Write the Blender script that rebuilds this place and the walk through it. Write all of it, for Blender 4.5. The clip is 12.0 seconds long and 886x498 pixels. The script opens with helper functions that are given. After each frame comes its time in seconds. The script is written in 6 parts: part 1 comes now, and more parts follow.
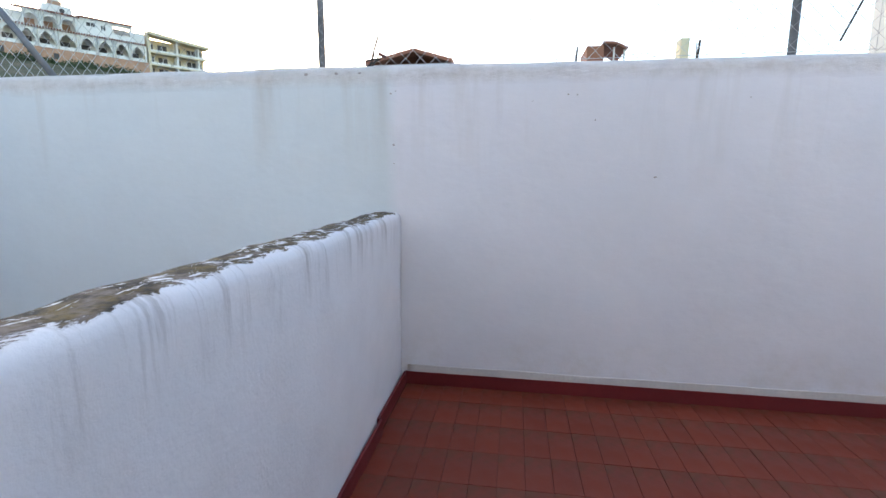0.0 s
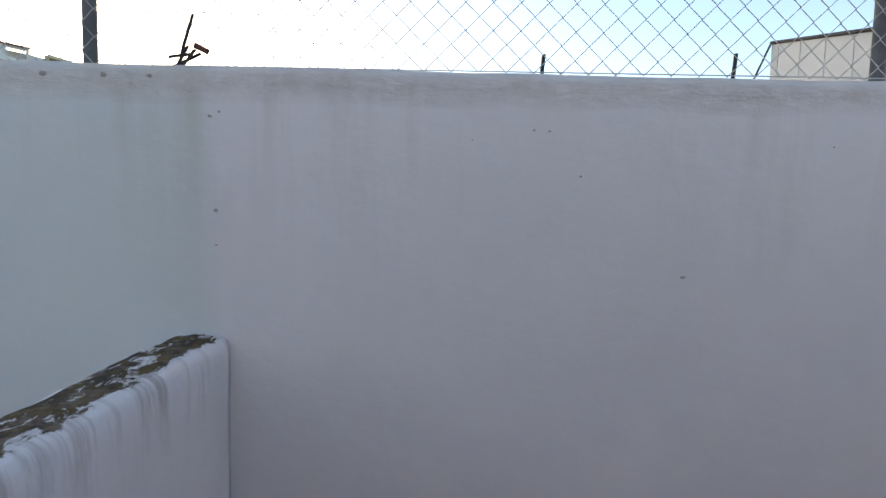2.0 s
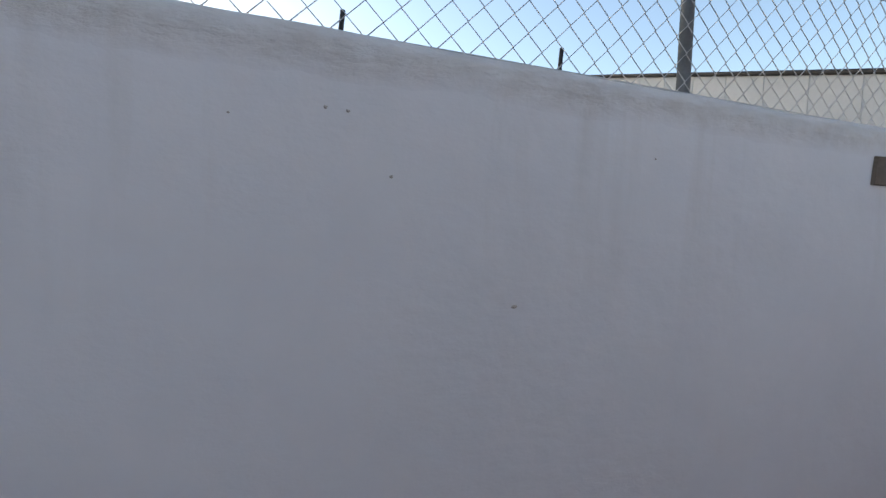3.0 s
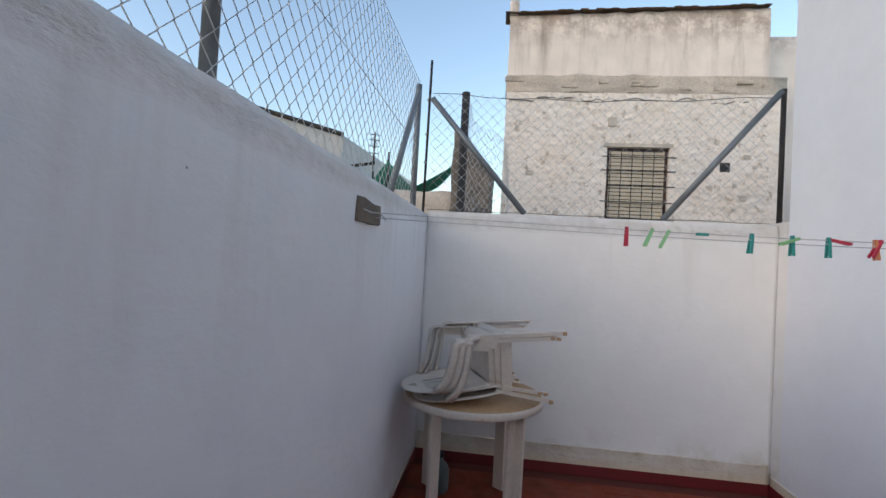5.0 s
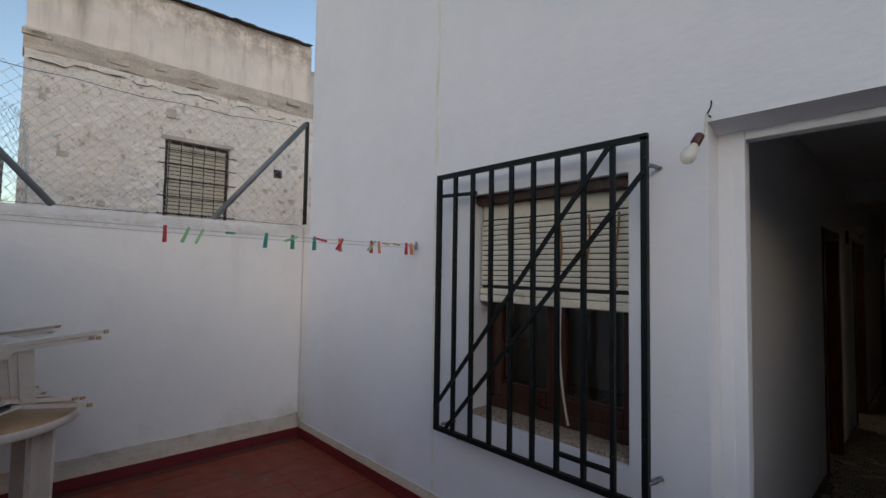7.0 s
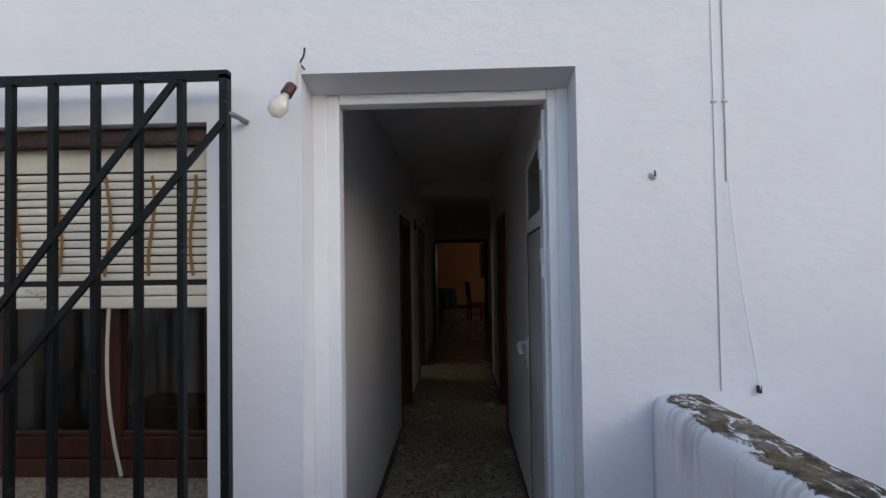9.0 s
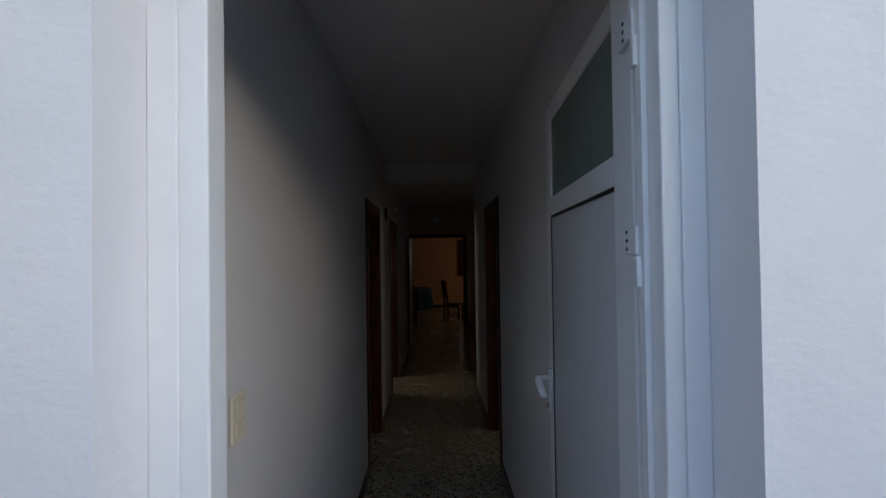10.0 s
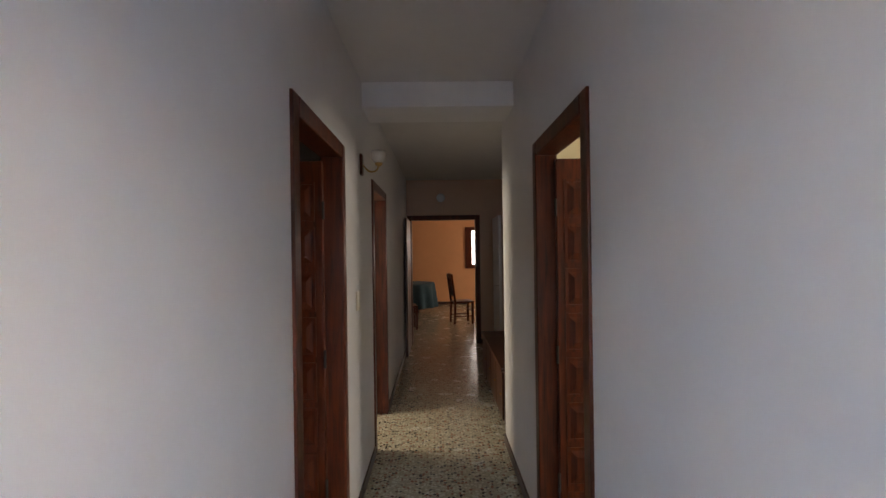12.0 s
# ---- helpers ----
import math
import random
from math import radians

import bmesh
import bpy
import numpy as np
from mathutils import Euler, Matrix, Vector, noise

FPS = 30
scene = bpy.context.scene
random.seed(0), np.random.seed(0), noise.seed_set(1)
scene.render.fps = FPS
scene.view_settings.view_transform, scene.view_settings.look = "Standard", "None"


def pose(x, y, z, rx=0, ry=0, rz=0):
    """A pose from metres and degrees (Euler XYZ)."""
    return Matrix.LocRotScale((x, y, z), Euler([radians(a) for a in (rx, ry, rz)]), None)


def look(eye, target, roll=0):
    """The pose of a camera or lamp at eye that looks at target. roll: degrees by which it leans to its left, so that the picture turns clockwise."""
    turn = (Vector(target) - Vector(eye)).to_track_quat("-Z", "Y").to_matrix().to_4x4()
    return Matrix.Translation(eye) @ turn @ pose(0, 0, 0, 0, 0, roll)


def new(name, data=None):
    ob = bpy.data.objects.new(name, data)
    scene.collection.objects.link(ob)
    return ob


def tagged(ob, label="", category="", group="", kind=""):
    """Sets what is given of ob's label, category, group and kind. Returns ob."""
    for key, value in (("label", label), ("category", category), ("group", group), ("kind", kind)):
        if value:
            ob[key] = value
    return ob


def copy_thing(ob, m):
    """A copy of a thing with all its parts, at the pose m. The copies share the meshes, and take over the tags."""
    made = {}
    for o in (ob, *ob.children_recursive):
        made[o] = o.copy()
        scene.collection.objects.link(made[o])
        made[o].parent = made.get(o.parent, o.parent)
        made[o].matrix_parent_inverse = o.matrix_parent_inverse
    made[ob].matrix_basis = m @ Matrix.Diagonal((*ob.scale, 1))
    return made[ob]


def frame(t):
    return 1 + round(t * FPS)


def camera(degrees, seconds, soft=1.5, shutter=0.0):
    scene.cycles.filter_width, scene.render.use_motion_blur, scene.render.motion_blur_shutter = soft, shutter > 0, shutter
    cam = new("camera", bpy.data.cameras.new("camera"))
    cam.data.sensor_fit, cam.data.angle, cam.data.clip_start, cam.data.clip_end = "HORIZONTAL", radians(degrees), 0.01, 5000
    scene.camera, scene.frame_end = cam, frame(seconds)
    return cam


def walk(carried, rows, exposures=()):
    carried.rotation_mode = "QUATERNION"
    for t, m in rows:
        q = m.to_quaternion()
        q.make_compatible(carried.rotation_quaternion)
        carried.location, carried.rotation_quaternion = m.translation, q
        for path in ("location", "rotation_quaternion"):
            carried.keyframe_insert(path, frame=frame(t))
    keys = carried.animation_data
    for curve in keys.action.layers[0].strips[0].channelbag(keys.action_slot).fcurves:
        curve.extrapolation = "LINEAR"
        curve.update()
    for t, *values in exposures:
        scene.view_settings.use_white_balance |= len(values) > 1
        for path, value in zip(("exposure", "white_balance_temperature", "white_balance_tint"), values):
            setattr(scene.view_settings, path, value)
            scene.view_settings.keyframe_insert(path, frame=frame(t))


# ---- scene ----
cam = camera(87.5, 12.0)
PATH = [
    (0, (0.692, -0.118, 1.366), (0.391, 1.835, 1.054), 0.3),
    (0.5, (0.658, 0.212, 1.462), (0.346, 2.161, 1.143), 0.0),
    (1, (0.575, 0.630, 1.499), (0.270, 2.600, 1.355), 1.1),
    (1.5, (0.589, 0.899, 1.52), (0.356, 2.88, 1.376), 1.1),
    (2, (0.702, 1.208, 1.549), (0.689, 3.203, 1.41), 1.2),
    (2.5, (0.778, 1.438, 1.55), (1.044, 3.417, 1.424), 1.4),
    (4.3, (1.083, 2.024, 1.669), (2.852, 2.958, 1.663), 3.5),
    (4.5, (1.097, 2.044, 1.669), (2.937, 2.828, 1.675), 3.5),
    (5, (1.112, 2.114, 1.647), (3.096, 2.359, 1.692), 3.2),
    (5.5, (1.059, 2.148, 1.641), (3.031, 1.823, 1.718), 2.6),
    (6, (0.902, 2.149, 1.631), (2.742, 1.371, 1.727), 1.9),
    (6.5, (0.733, 2.155, 1.632), (2.437, 1.112, 1.728), 1.5),
    (7, (0.597, 2.114, 1.628), (2.065, 0.758, 1.723), 0.9),
    (7.5, (0.526, 2.091, 1.627), (1.67, 0.453, 1.72), 0.2),
    (7.7, (0.508, 2.069, 1.635), (1.512, 0.341, 1.718), -0.1),
    (9.3, (0.719, 1.382, 1.606), (0.706, -0.617, 1.645), -1.0),
    (9.5, (0.712, 1.197, 1.621), (0.685, -0.802, 1.655), -1.1),
    (10, (0.77, 0.67, 1.595), (0.731, -1.329, 1.625), -0.8),
    (10.5, (0.779, 0.191, 1.579), (0.748, -1.809, 1.606), -0.8),
    (11, (0.766, -0.255, 1.571), (0.737, -2.255, 1.588), -0.8),
    (11.5, (0.78, -0.771, 1.559), (0.752, -2.771, 1.562), -0.8),
    (12, (0.797, -1.294, 1.497), (0.772, -3.294, 1.497), -0.8),
]
EXPOSURES = [(0, 2.7, 7400, 15), (0.5, 2.55, 7400, 15), (1, 2.26, 7400, 15), (1.5, 1.98, 7400, 15), (2, 1.82, 7400, 15), (2.5, 1.63, 7400, 15), (4.5, 1.7, 7400, 15), (5.5, 1.4, 7400, 15), (6.5, 1.08, 7400, 15), (7, 0.98, 7400, 15), (7.5, 1.0, 7400, 15),
             (9.5, 1.85, 7150, 14), (10.0, 1.85, 6800, 12), (10.5, 2.1, 6550, 11), (11, 2.9, 6750, 13), (11.5, 3.7, 7100, 15), (12, 5.15, 7300, 17)]
walk(cam, [(t, look(eye, target, roll)) for t, eye, target, roll in PATH], EXPOSURES)


# ---- light ----
world = bpy.data.worlds.new("sky")
scene.world = world
world.use_nodes = True
wn, wl = world.node_tree.nodes, world.node_tree.links
sky = wn.new("ShaderNodeTexSky")
sky.sky_type, sky.sun_disc = "NISHITA", False
sky.sun_elevation, sky.sun_rotation = radians(10), radians(-35)
sky.altitude, sky.air_density, sky.dust_density, sky.ozone_density = 50, 1.0, 1.0, 2.0
wn["Background"].inputs["Strength"].default_value = 0.15
wl.new(sky.outputs[0], wn["Background"].inputs["Color"])

sun = new("sun", bpy.data.lights.new("sun", "SUN"))
sun.data.energy, sun.data.angle, sun.data.color = 0.2, radians(45), (1.0, 0.97, 0.95)
sun.matrix_world = look((-30, 12, 15), (0, 0, 0))


def window_light(name, eye, target, sx, sz, watts, colour):
    lamp = new(name, bpy.data.lights.new(name, "AREA"))
    lamp.data.shape, lamp.data.size, lamp.data.size_y = "RECTANGLE", sx, sz
    lamp.data.energy, lamp.data.color = watts, colour
    lamp.matrix_world = look(eye, target)
    return lamp


window_light("daylight_of_side_room", (3.36, -5.2, 1.6), (1.3, -5.25, 0.9), 0.9, 1.1, 2.4, (1.0, 0.97, 0.85))
window_light("daylight_of_living_room", (-2.95, -12.6, 1.5), (0.5, -12.4, 1.0), 1.1, 1.3, 1.15, (1.0, 0.9, 0.78))
window_light("daylight_of_back_room", (-2.85, -2.4, 1.6), (0, -2.6, 1.2), 1.0, 1.1, 1.6, (1.0, 0.96, 0.85))


# ---- materials ----
class Nodes:
    """A node material, written from the surface back."""

    def __init__(self, name):
        self.mat = bpy.data.materials.new(name)
        self.mat.use_nodes = True
        self.tree = self.mat.node_tree
        self.bsdf = self.tree.nodes["Principled BSDF"]
        self.coord = self.add("ShaderNodeTexCoord").outputs["Object"]

    def add(self, kind, **inputs):
        node = self.tree.nodes.new(kind)
        for key, value in inputs.items():
            self.put(node.inputs[key.replace("_", " ")], value)
        return node

    def put(self, socket, value):
        if isinstance(value, bpy.types.NodeSocket):
            self.tree.links.new(value, socket)
        else:
            socket.default_value = value

    def at(self, scale=(1, 1, 1), move=(0, 0, 0)):
        return self.add("ShaderNodeMapping", Vector=self.coord, Scale=scale, Location=move).outputs[0]

    def noise(self, scale, detail=4.0, rough=0.55, vector=None, distortion=0.0):
        return self.add("ShaderNodeTexNoise", Vector=vector or self.coord, Scale=scale, Detail=detail, Roughness=rough, Distortion=distortion).outputs[0]

    def ramp(self, fac, *stops):
        node = self.add("ShaderNodeValToRGB", Fac=fac)
        ramp = node.color_ramp
        while len(ramp.elements) < len(stops):
            ramp.elements.new(0.5)
        for e, (p, c) in zip(ramp.elements, stops):
            e.position, e.color = p, (c, c, c, 1) if isinstance(c, (int, float)) else (*c, 1)
        return node.outputs[0]

    def mix(self, fac, a, b, how="MIX"):
        node = self.tree.nodes.new("ShaderNodeMix")
        node.data_type, node.blend_type = "RGBA", how
        for socket, value in zip((node.inputs[0], node.inputs[6], node.inputs[7]), (fac, a, b)):
            self.put(socket, (*value, 1) if isinstance(value, tuple) and len(value) == 3 else value)
        return node.outputs[2]

    def maths(self, how, a, b=0.0):
        node = self.tree.nodes.new("ShaderNodeMath")
        node.operation = how
        self.put(node.inputs[0], a)
        self.put(node.inputs[1], b)
        return node.outputs[0]

    def bump(self, height, distance, strength=0.6, under=None):
        node = self.add("ShaderNodeBump", Height=height, Distance=distance, Strength=strength)
        if under:
            self.put(node.inputs["Normal"], under)
        return node.outputs[0]

    def done(self, colour, rough=0.7, normal=None, metal=0.0):
        self.put(self.bsdf.inputs["Base Color"], (*colour, 1) if isinstance(colour, tuple) else colour)
        self.put(self.bsdf.inputs["Roughness"], rough)
        self.put(self.bsdf.inputs["Metallic"], metal)
        if normal:
            self.put(self.bsdf.inputs["Normal"], normal)
        return self.mat

    def axis(self, n):
        return self.add("ShaderNodeSeparateXYZ", Vector=self.coord).outputs[n]


def plain(name, colour, rough=0.5, metal=0.0, vary=0.12, scale=12.0, grain=0.0006, speck=None):
    """Paint, metal or plastic with slight blotches, a fine grain and, if told, specks of another colour."""
    n = Nodes(name)
    blotch = n.ramp(n.noise(scale * 0.3), (0.3, 1 - vary), (0.7, 1.0))
    fine = n.ramp(n.noise(scale * 6, 3), (0.3, 1 - vary * 0.5), (0.7, 1.0))
    c = n.mix(1.0, n.mix(1.0, colour, blotch, "MULTIPLY"), fine, "MULTIPLY")
    if speck:
        c = n.mix(n.ramp(n.noise(scale * 1.3, 6, 0.7), (0.62, 0.0), (0.68, 1.0)), c, speck)
    r = n.maths("MULTIPLY_ADD", n.noise(scale * 2), 0.15)
    r.node.inputs[2].default_value = rough - 0.07
    return n.done(c, r, n.bump(n.noise(scale * 8, 3), grain), metal)


def plaster(name, colour, stain=(0.42, 0.36, 0.28), low=0.0, high=2.0, amount=0.5, relief=0.004, streaks=1.0, other=None):
    """Whitewashed render: brush marks, blisters, pinholes, hairline stains and run-off marks under the coping."""
    n = Nodes(name)
    big = n.ramp(n.noise(0.9, 5, 0.6), (0.3, 0.93), (0.7, 1.0))
    mid = n.ramp(n.noise(6, 6, 0.65), (0.3, 0.965), (0.65, 1.0))
    c = n.mix(1.0, n.mix(1.0, colour, big, "MULTIPLY"), mid, "MULTIPLY")
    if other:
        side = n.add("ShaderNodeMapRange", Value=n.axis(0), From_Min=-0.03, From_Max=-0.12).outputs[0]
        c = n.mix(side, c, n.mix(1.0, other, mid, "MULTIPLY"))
    run = n.ramp(n.noise(1.0, 5, 0.6, n.at((4.5, 4.5, 0.35))), (0.55, 0.0), (0.74, 1.0))
    near_top = n.add("ShaderNodeMapRange", Value=n.axis(2), From_Min=high - 0.75, From_Max=high + 0.05).outputs[0]
    fac = n.maths("MULTIPLY", n.maths("MULTIPLY", run, near_top), amount * streaks)
    c = n.mix(fac, c, stain)
    wavy = n.maths("MULTIPLY_ADD", n.noise(4.0, 5, 0.6), 0.07)
    n.put(wavy.node.inputs[2], n.axis(2))
    band = n.add("ShaderNodeMapRange", Value=wavy, From_Min=high - 0.095, From_Max=high - 0.03).outputs[0]
    c = n.mix(n.maths("MULTIPLY", band, 0.62), c, n.mix(n.ramp(n.noise(14, 6, 0.7), (0.35, 0.0), (0.65, 1.0)), (0.54, 0.49, 0.44), (0.80, 0.785, 0.77)))
    edge = n.add("ShaderNodeMapRange", Value=n.axis(2), From_Min=high - 0.10, From_Max=high + 0.0).outputs[0]
    grime = n.ramp(n.noise(7, 6, 0.7), (0.42, 0.0), (0.68, 1.0))
    c = n.mix(n.maths("MULTIPLY", n.maths("MULTIPLY", edge, grime), amount * 1.2), c, stain)
    spots = n.ramp(n.noise(3.3, 8, 0.72, n.at((1, 1, 1.2), (3, 1, 7))), (0.70, 0.0), (0.76, 1.0))
    c = n.mix(n.maths("MULTIPLY", spots, amount * 0.45), c, stain)
    foot = n.add("ShaderNodeMapRange", Value=n.axis(2), From_Min=0.42, From_Max=0.08).outputs[0]
    damp = n.ramp(n.noise(2.4, 6, 0.7), (0.5, 0.0), (0.66, 1.0))
    c = n.mix(n.maths("MULTIPLY", n.maths("MULTIPLY", foot, damp), low), c, (0.5, 0.42, 0.29))
    brush = n.bump(n.noise(16, 5, 0.6, n.at((1, 1, 1.6))), relief, 0.55)
    crust = n.bump(n.maths("MULTIPLY", n.noise(22, 6, 0.7, n.at((0.6, 1, 1.5))), band), 0.014, 0.9, brush)
    lumps = n.bump(n.noise(2.2, 3), relief * 5, 0.4, crust)
    return n.done(c, 0.85, n.bump(n.noise(120, 2), 0.0003, 0.4, lumps))


def wood(name, dark, light, rough=0.35):
    n = Nodes(name)
    grain = n.noise(3.0, 6, 0.6, n.at((14, 14, 1.2)), 0.6)
    c = n.mix(n.ramp(grain, (0.3, 0.0), (0.7, 1.0)), dark, light)
    c = n.mix(1.0, c, n.ramp(n.noise(2.0), (0.3, 0.75), (0.7, 1.0)), "MULTIPLY")
    return n.done(c, rough, n.bump(grain, 0.0008))


def make_materials():
    m = {}
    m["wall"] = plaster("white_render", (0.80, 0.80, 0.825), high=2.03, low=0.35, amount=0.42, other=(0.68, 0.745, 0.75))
    m["house"] = plaster("house_render", (0.80, 0.80, 0.825), high=9.0, low=0.35, amount=0.25)
    m["end"] = plaster("end_render", (0.82, 0.79, 0.76), high=2.03, low=0.9, amount=0.35)
    m["inside"] = plaster("inner_paint", (0.70, 0.685, 0.68), high=9.0, amount=0.08, relief=0.0012)
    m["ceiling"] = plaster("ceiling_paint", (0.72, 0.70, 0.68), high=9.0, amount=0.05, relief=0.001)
    # lighter than the ceiling: the door's daylight on the beam is in this colour
    m["beam"] = plaster("doorlit_beam_paint", (0.84, 0.83, 0.82), high=9.0, amount=0.04, relief=0.001)
    # a duller copy of the peach, with the wall's lower light put into the colour
    m["dim_peach"] = plaster("dim_peach_paint", (0.74, 0.52, 0.40), high=9.0, amount=0.05, relief=0.001)
    m["peach"] = plaster("peach_paint", (0.82, 0.42, 0.20), high=9.0, amount=0.05, relief=0.001)
    m["cream_room"] = plaster("cream_paint", (0.80, 0.72, 0.48), high=9.0, amount=0.05, relief=0.001)
    # white render with dark runs, moss and lichen lying on its flat top
    n = Nodes("mossy_render")
    base = n.mix(1.0, (0.80, 0.80, 0.82), n.ramp(n.noise(5, 6, 0.6), (0.3, 0.93), (0.7, 1.0)), "MULTIPLY")
    runs = n.ramp(n.noise(1.0, 5, 0.7, n.at((1, 15, 1.3))), (0.50, 0.0), (0.66, 1.0))
    fall = n.add("ShaderNodeMapRange", Value=n.axis(2), From_Min=0.90, From_Max=1.13).outputs[0]
    c = n.mix(n.maths("MULTIPLY", n.maths("MULTIPLY", runs, fall), 0.6), base, (0.24, 0.21, 0.19))
    moss = n.mix(n.ramp(n.noise(18, 5, 0.7), (0.4, 0.0), (0.6, 1.0)), (0.030, 0.024, 0.018), (0.125, 0.085, 0.028))
    moss = n.mix(n.ramp(n.noise(11, 4, 0.7, n.at((1, 1, 1), (4, 2, 0))), (0.5, 0.0), (0.65, 1.0)), moss, (0.19, 0.15, 0.13))
    patch = n.noise(17, 8, 0.72, n.at((1.2, 0.7, 1)), 0.6)
    upward = n.add("ShaderNodeSeparateXYZ", Vector=n.add("ShaderNodeNewGeometry").outputs["Normal"]).outputs[2]
    lying = n.add("ShaderNodeMapRange", Value=upward, From_Min=0.60, From_Max=0.96, To_Min=-0.30, To_Max=0.035).outputs[0]
    across = n.maths("MULTIPLY_ADD", n.axis(1), 0.03)
    n.put(across.node.inputs[2], n.axis(0))
    lip = n.add("ShaderNodeMapRange", Value=across, From_Min=0.005, From_Max=0.045, To_Min=0.0, To_Max=-0.085).outputs[0]
    grown = n.maths("ADD", n.maths("ADD", patch, lying), lip)
    c = n.mix(n.ramp(grown, (0.455, 0.0), (0.50, 1.0)), c, moss)
    m["streaked"] = n.done(c, 0.92, n.bump(n.noise(40, 5, 0.7), 0.004, 0.7, n.bump(n.ramp(grown, (0.42, 0.0), (0.56, 1.0)), 0.008, 0.6)))
    # red painted clay tiles
    n = Nodes("red_clay_tile")
    own = n.add("ShaderNodeObjectInfo").outputs["Random"]
    tone = n.mix(own, (0.215, 0.030, 0.011), (0.245, 0.036, 0.013))
    tone = n.mix(1.0, tone, n.ramp(n.noise(2.2, 6, 0.65), (0.3, 0.72), (0.7, 1.0)), "MULTIPLY")
    tone = n.mix(n.ramp(n.noise(3.1, 5, 0.7, n.at((1, 1, 1), (5, 3, 0))), (0.52, 0.0), (0.70, 0.7)), tone, (0.085, 0.045, 0.017))
    tone = n.mix(n.ramp(n.noise(34, 5, 0.75), (0.72, 0.0), (0.78, 0.5)), tone, (0.42, 0.24, 0.18))
    m["tile"] = n.done(tone, n.ramp(n.noise(7, 4), (0.3, 0.42), (0.7, 0.72)), n.bump(n.noise(22, 4), 0.0015, 0.6))
    m["joint"] = plain("tile_joint", (0.13, 0.028, 0.018), 0.9, scale=20)
    m["skirting_red"] = plain("red_skirting_paint", (0.18, 0.016, 0.018), 0.5, vary=0.2, scale=9)
    m["plinth"] = plaster("cream_plinth", (0.76, 0.63, 0.46), stain=(0.40, 0.30, 0.18), high=0.22, amount=0.8, relief=0.006)
    m["chipped"] = plain("grey_white_mortar", (0.70, 0.67, 0.63), 0.9, vary=0.2, scale=8, grain=0.003)
    m["knock"] = plain("exposed_render", (0.50, 0.46, 0.42), 0.95, vary=0.3, scale=20)
    m["iron"] = plain("black_iron_paint", (0.006, 0.008, 0.008), 0.5, 0.0, 0.3, 30, speck=(0.045, 0.05, 0.05))
    m["iron"].node_tree.nodes["Principled BSDF"].inputs["Specular IOR Level"].default_value = 0.25
    m["galv"] = plain("galvanised_steel", (0.24, 0.26, 0.27), 0.55, 0.5, 0.3, 20)
    m["wire"] = plain("galvanised_wire", (0.54, 0.54, 0.54), 0.6, 0.1, 0.2, 40)
    m["rust"] = plain("dark_rusty_steel", (0.05, 0.045, 0.042), 0.7, 0.3, 0.4, 30)
    m["alu"] = plain("white_lacquered_aluminium", (0.80, 0.81, 0.83), 0.35, 0.0, 0.06, 6)
    m["panel"] = plain("white_door_panel", (0.74, 0.76, 0.79), 0.22, 0.0, 0.06, 4)
    m["seal"] = plain("black_seal", (0.012, 0.012, 0.013), 0.6)
    m["shutter"] = plain("cream_shutter_plastic", (0.80, 0.74, 0.61), 0.5, 0.0, 0.12, 8, speck=(0.50, 0.36, 0.2))
    m["blind"] = plain("yellowed_blind", (0.70, 0.58, 0.42), 0.6, 0.0, 0.2, 8)
    m["cord"] = plain("strap_weave", (0.62, 0.55, 0.42), 0.8)
    m["brown"] = wood("brown_window_wood", (0.030, 0.009, 0.005), (0.085, 0.026, 0.012))
    m["doorwood"] = wood("mahogany_door", (0.030, 0.006, 0.003), (0.165, 0.032, 0.007), 0.36)
    m["doorwood"].node_tree.nodes["Principled BSDF"].inputs["Specular IOR Level"].default_value = 0.3
    m["darkwood"] = wood("dark_stained_wood", (0.035, 0.013, 0.008), (0.09, 0.032, 0.016), 0.35)
    m["plastic"] = plain("white_garden_plastic", (0.76, 0.66, 0.57), 0.4, 0.0, 0.22, 7, speck=(0.50, 0.34, 0.20))
    m["tabletop"] = plain("dusty_table_plastic", (0.60, 0.37, 0.20), 0.65, 0.0, 0.35, 6, speck=(0.44, 0.29, 0.16))
    m["tape"] = plain("rusty_tape", (0.34, 0.17, 0.06), 0.8)
    m["bakelite"] = plain("brown_bakelite", (0.08, 0.02, 0.015), 0.35)
    m["brass"] = plain("aged_brass", (0.45, 0.29, 0.10), 0.3, 0.9)
    m["steel"] = plain("bright_steel", (0.6, 0.6, 0.6), 0.3, 0.9)
    m["switch"] = plain("ivory_switch_plastic", (0.72, 0.66, 0.52), 0.4)
    m["sail"] = plain("green_shade_net", (0.02, 0.24, 0.15), 0.8, vary=0.3)
    m["bluecloth"] = plain("blue_cloth", (0.035, 0.085, 0.11), 0.9, vary=0.3, scale=20)
    m["bare"] = plain("bare_mortar", (0.24, 0.19, 0.15), 0.95, vary=0.45, scale=16, grain=0.004)
    for key, c in (("peg_red", (0.55, 0.03, 0.06)), ("peg_green", (0.25, 0.55, 0.25)), ("peg_teal", (0.02, 0.30, 0.26)), ("peg_orange", (0.70, 0.25, 0.12)), ("peg_wood", (0.55, 0.42, 0.24))):
        m[key] = plain(key, c, 0.5)
    for key, c, t in (("glass", (0.9, 0.95, 0.93), 1.0), ("frosted", (0.30, 0.37, 0.34), 0.35), ("dusty_bulb", (0.80, 0.77, 0.70), 0.45)):
        n = Nodes(key)
        n.bsdf.inputs["Transmission Weight"].default_value = t
        n.bsdf.inputs["IOR"].default_value = 1.45
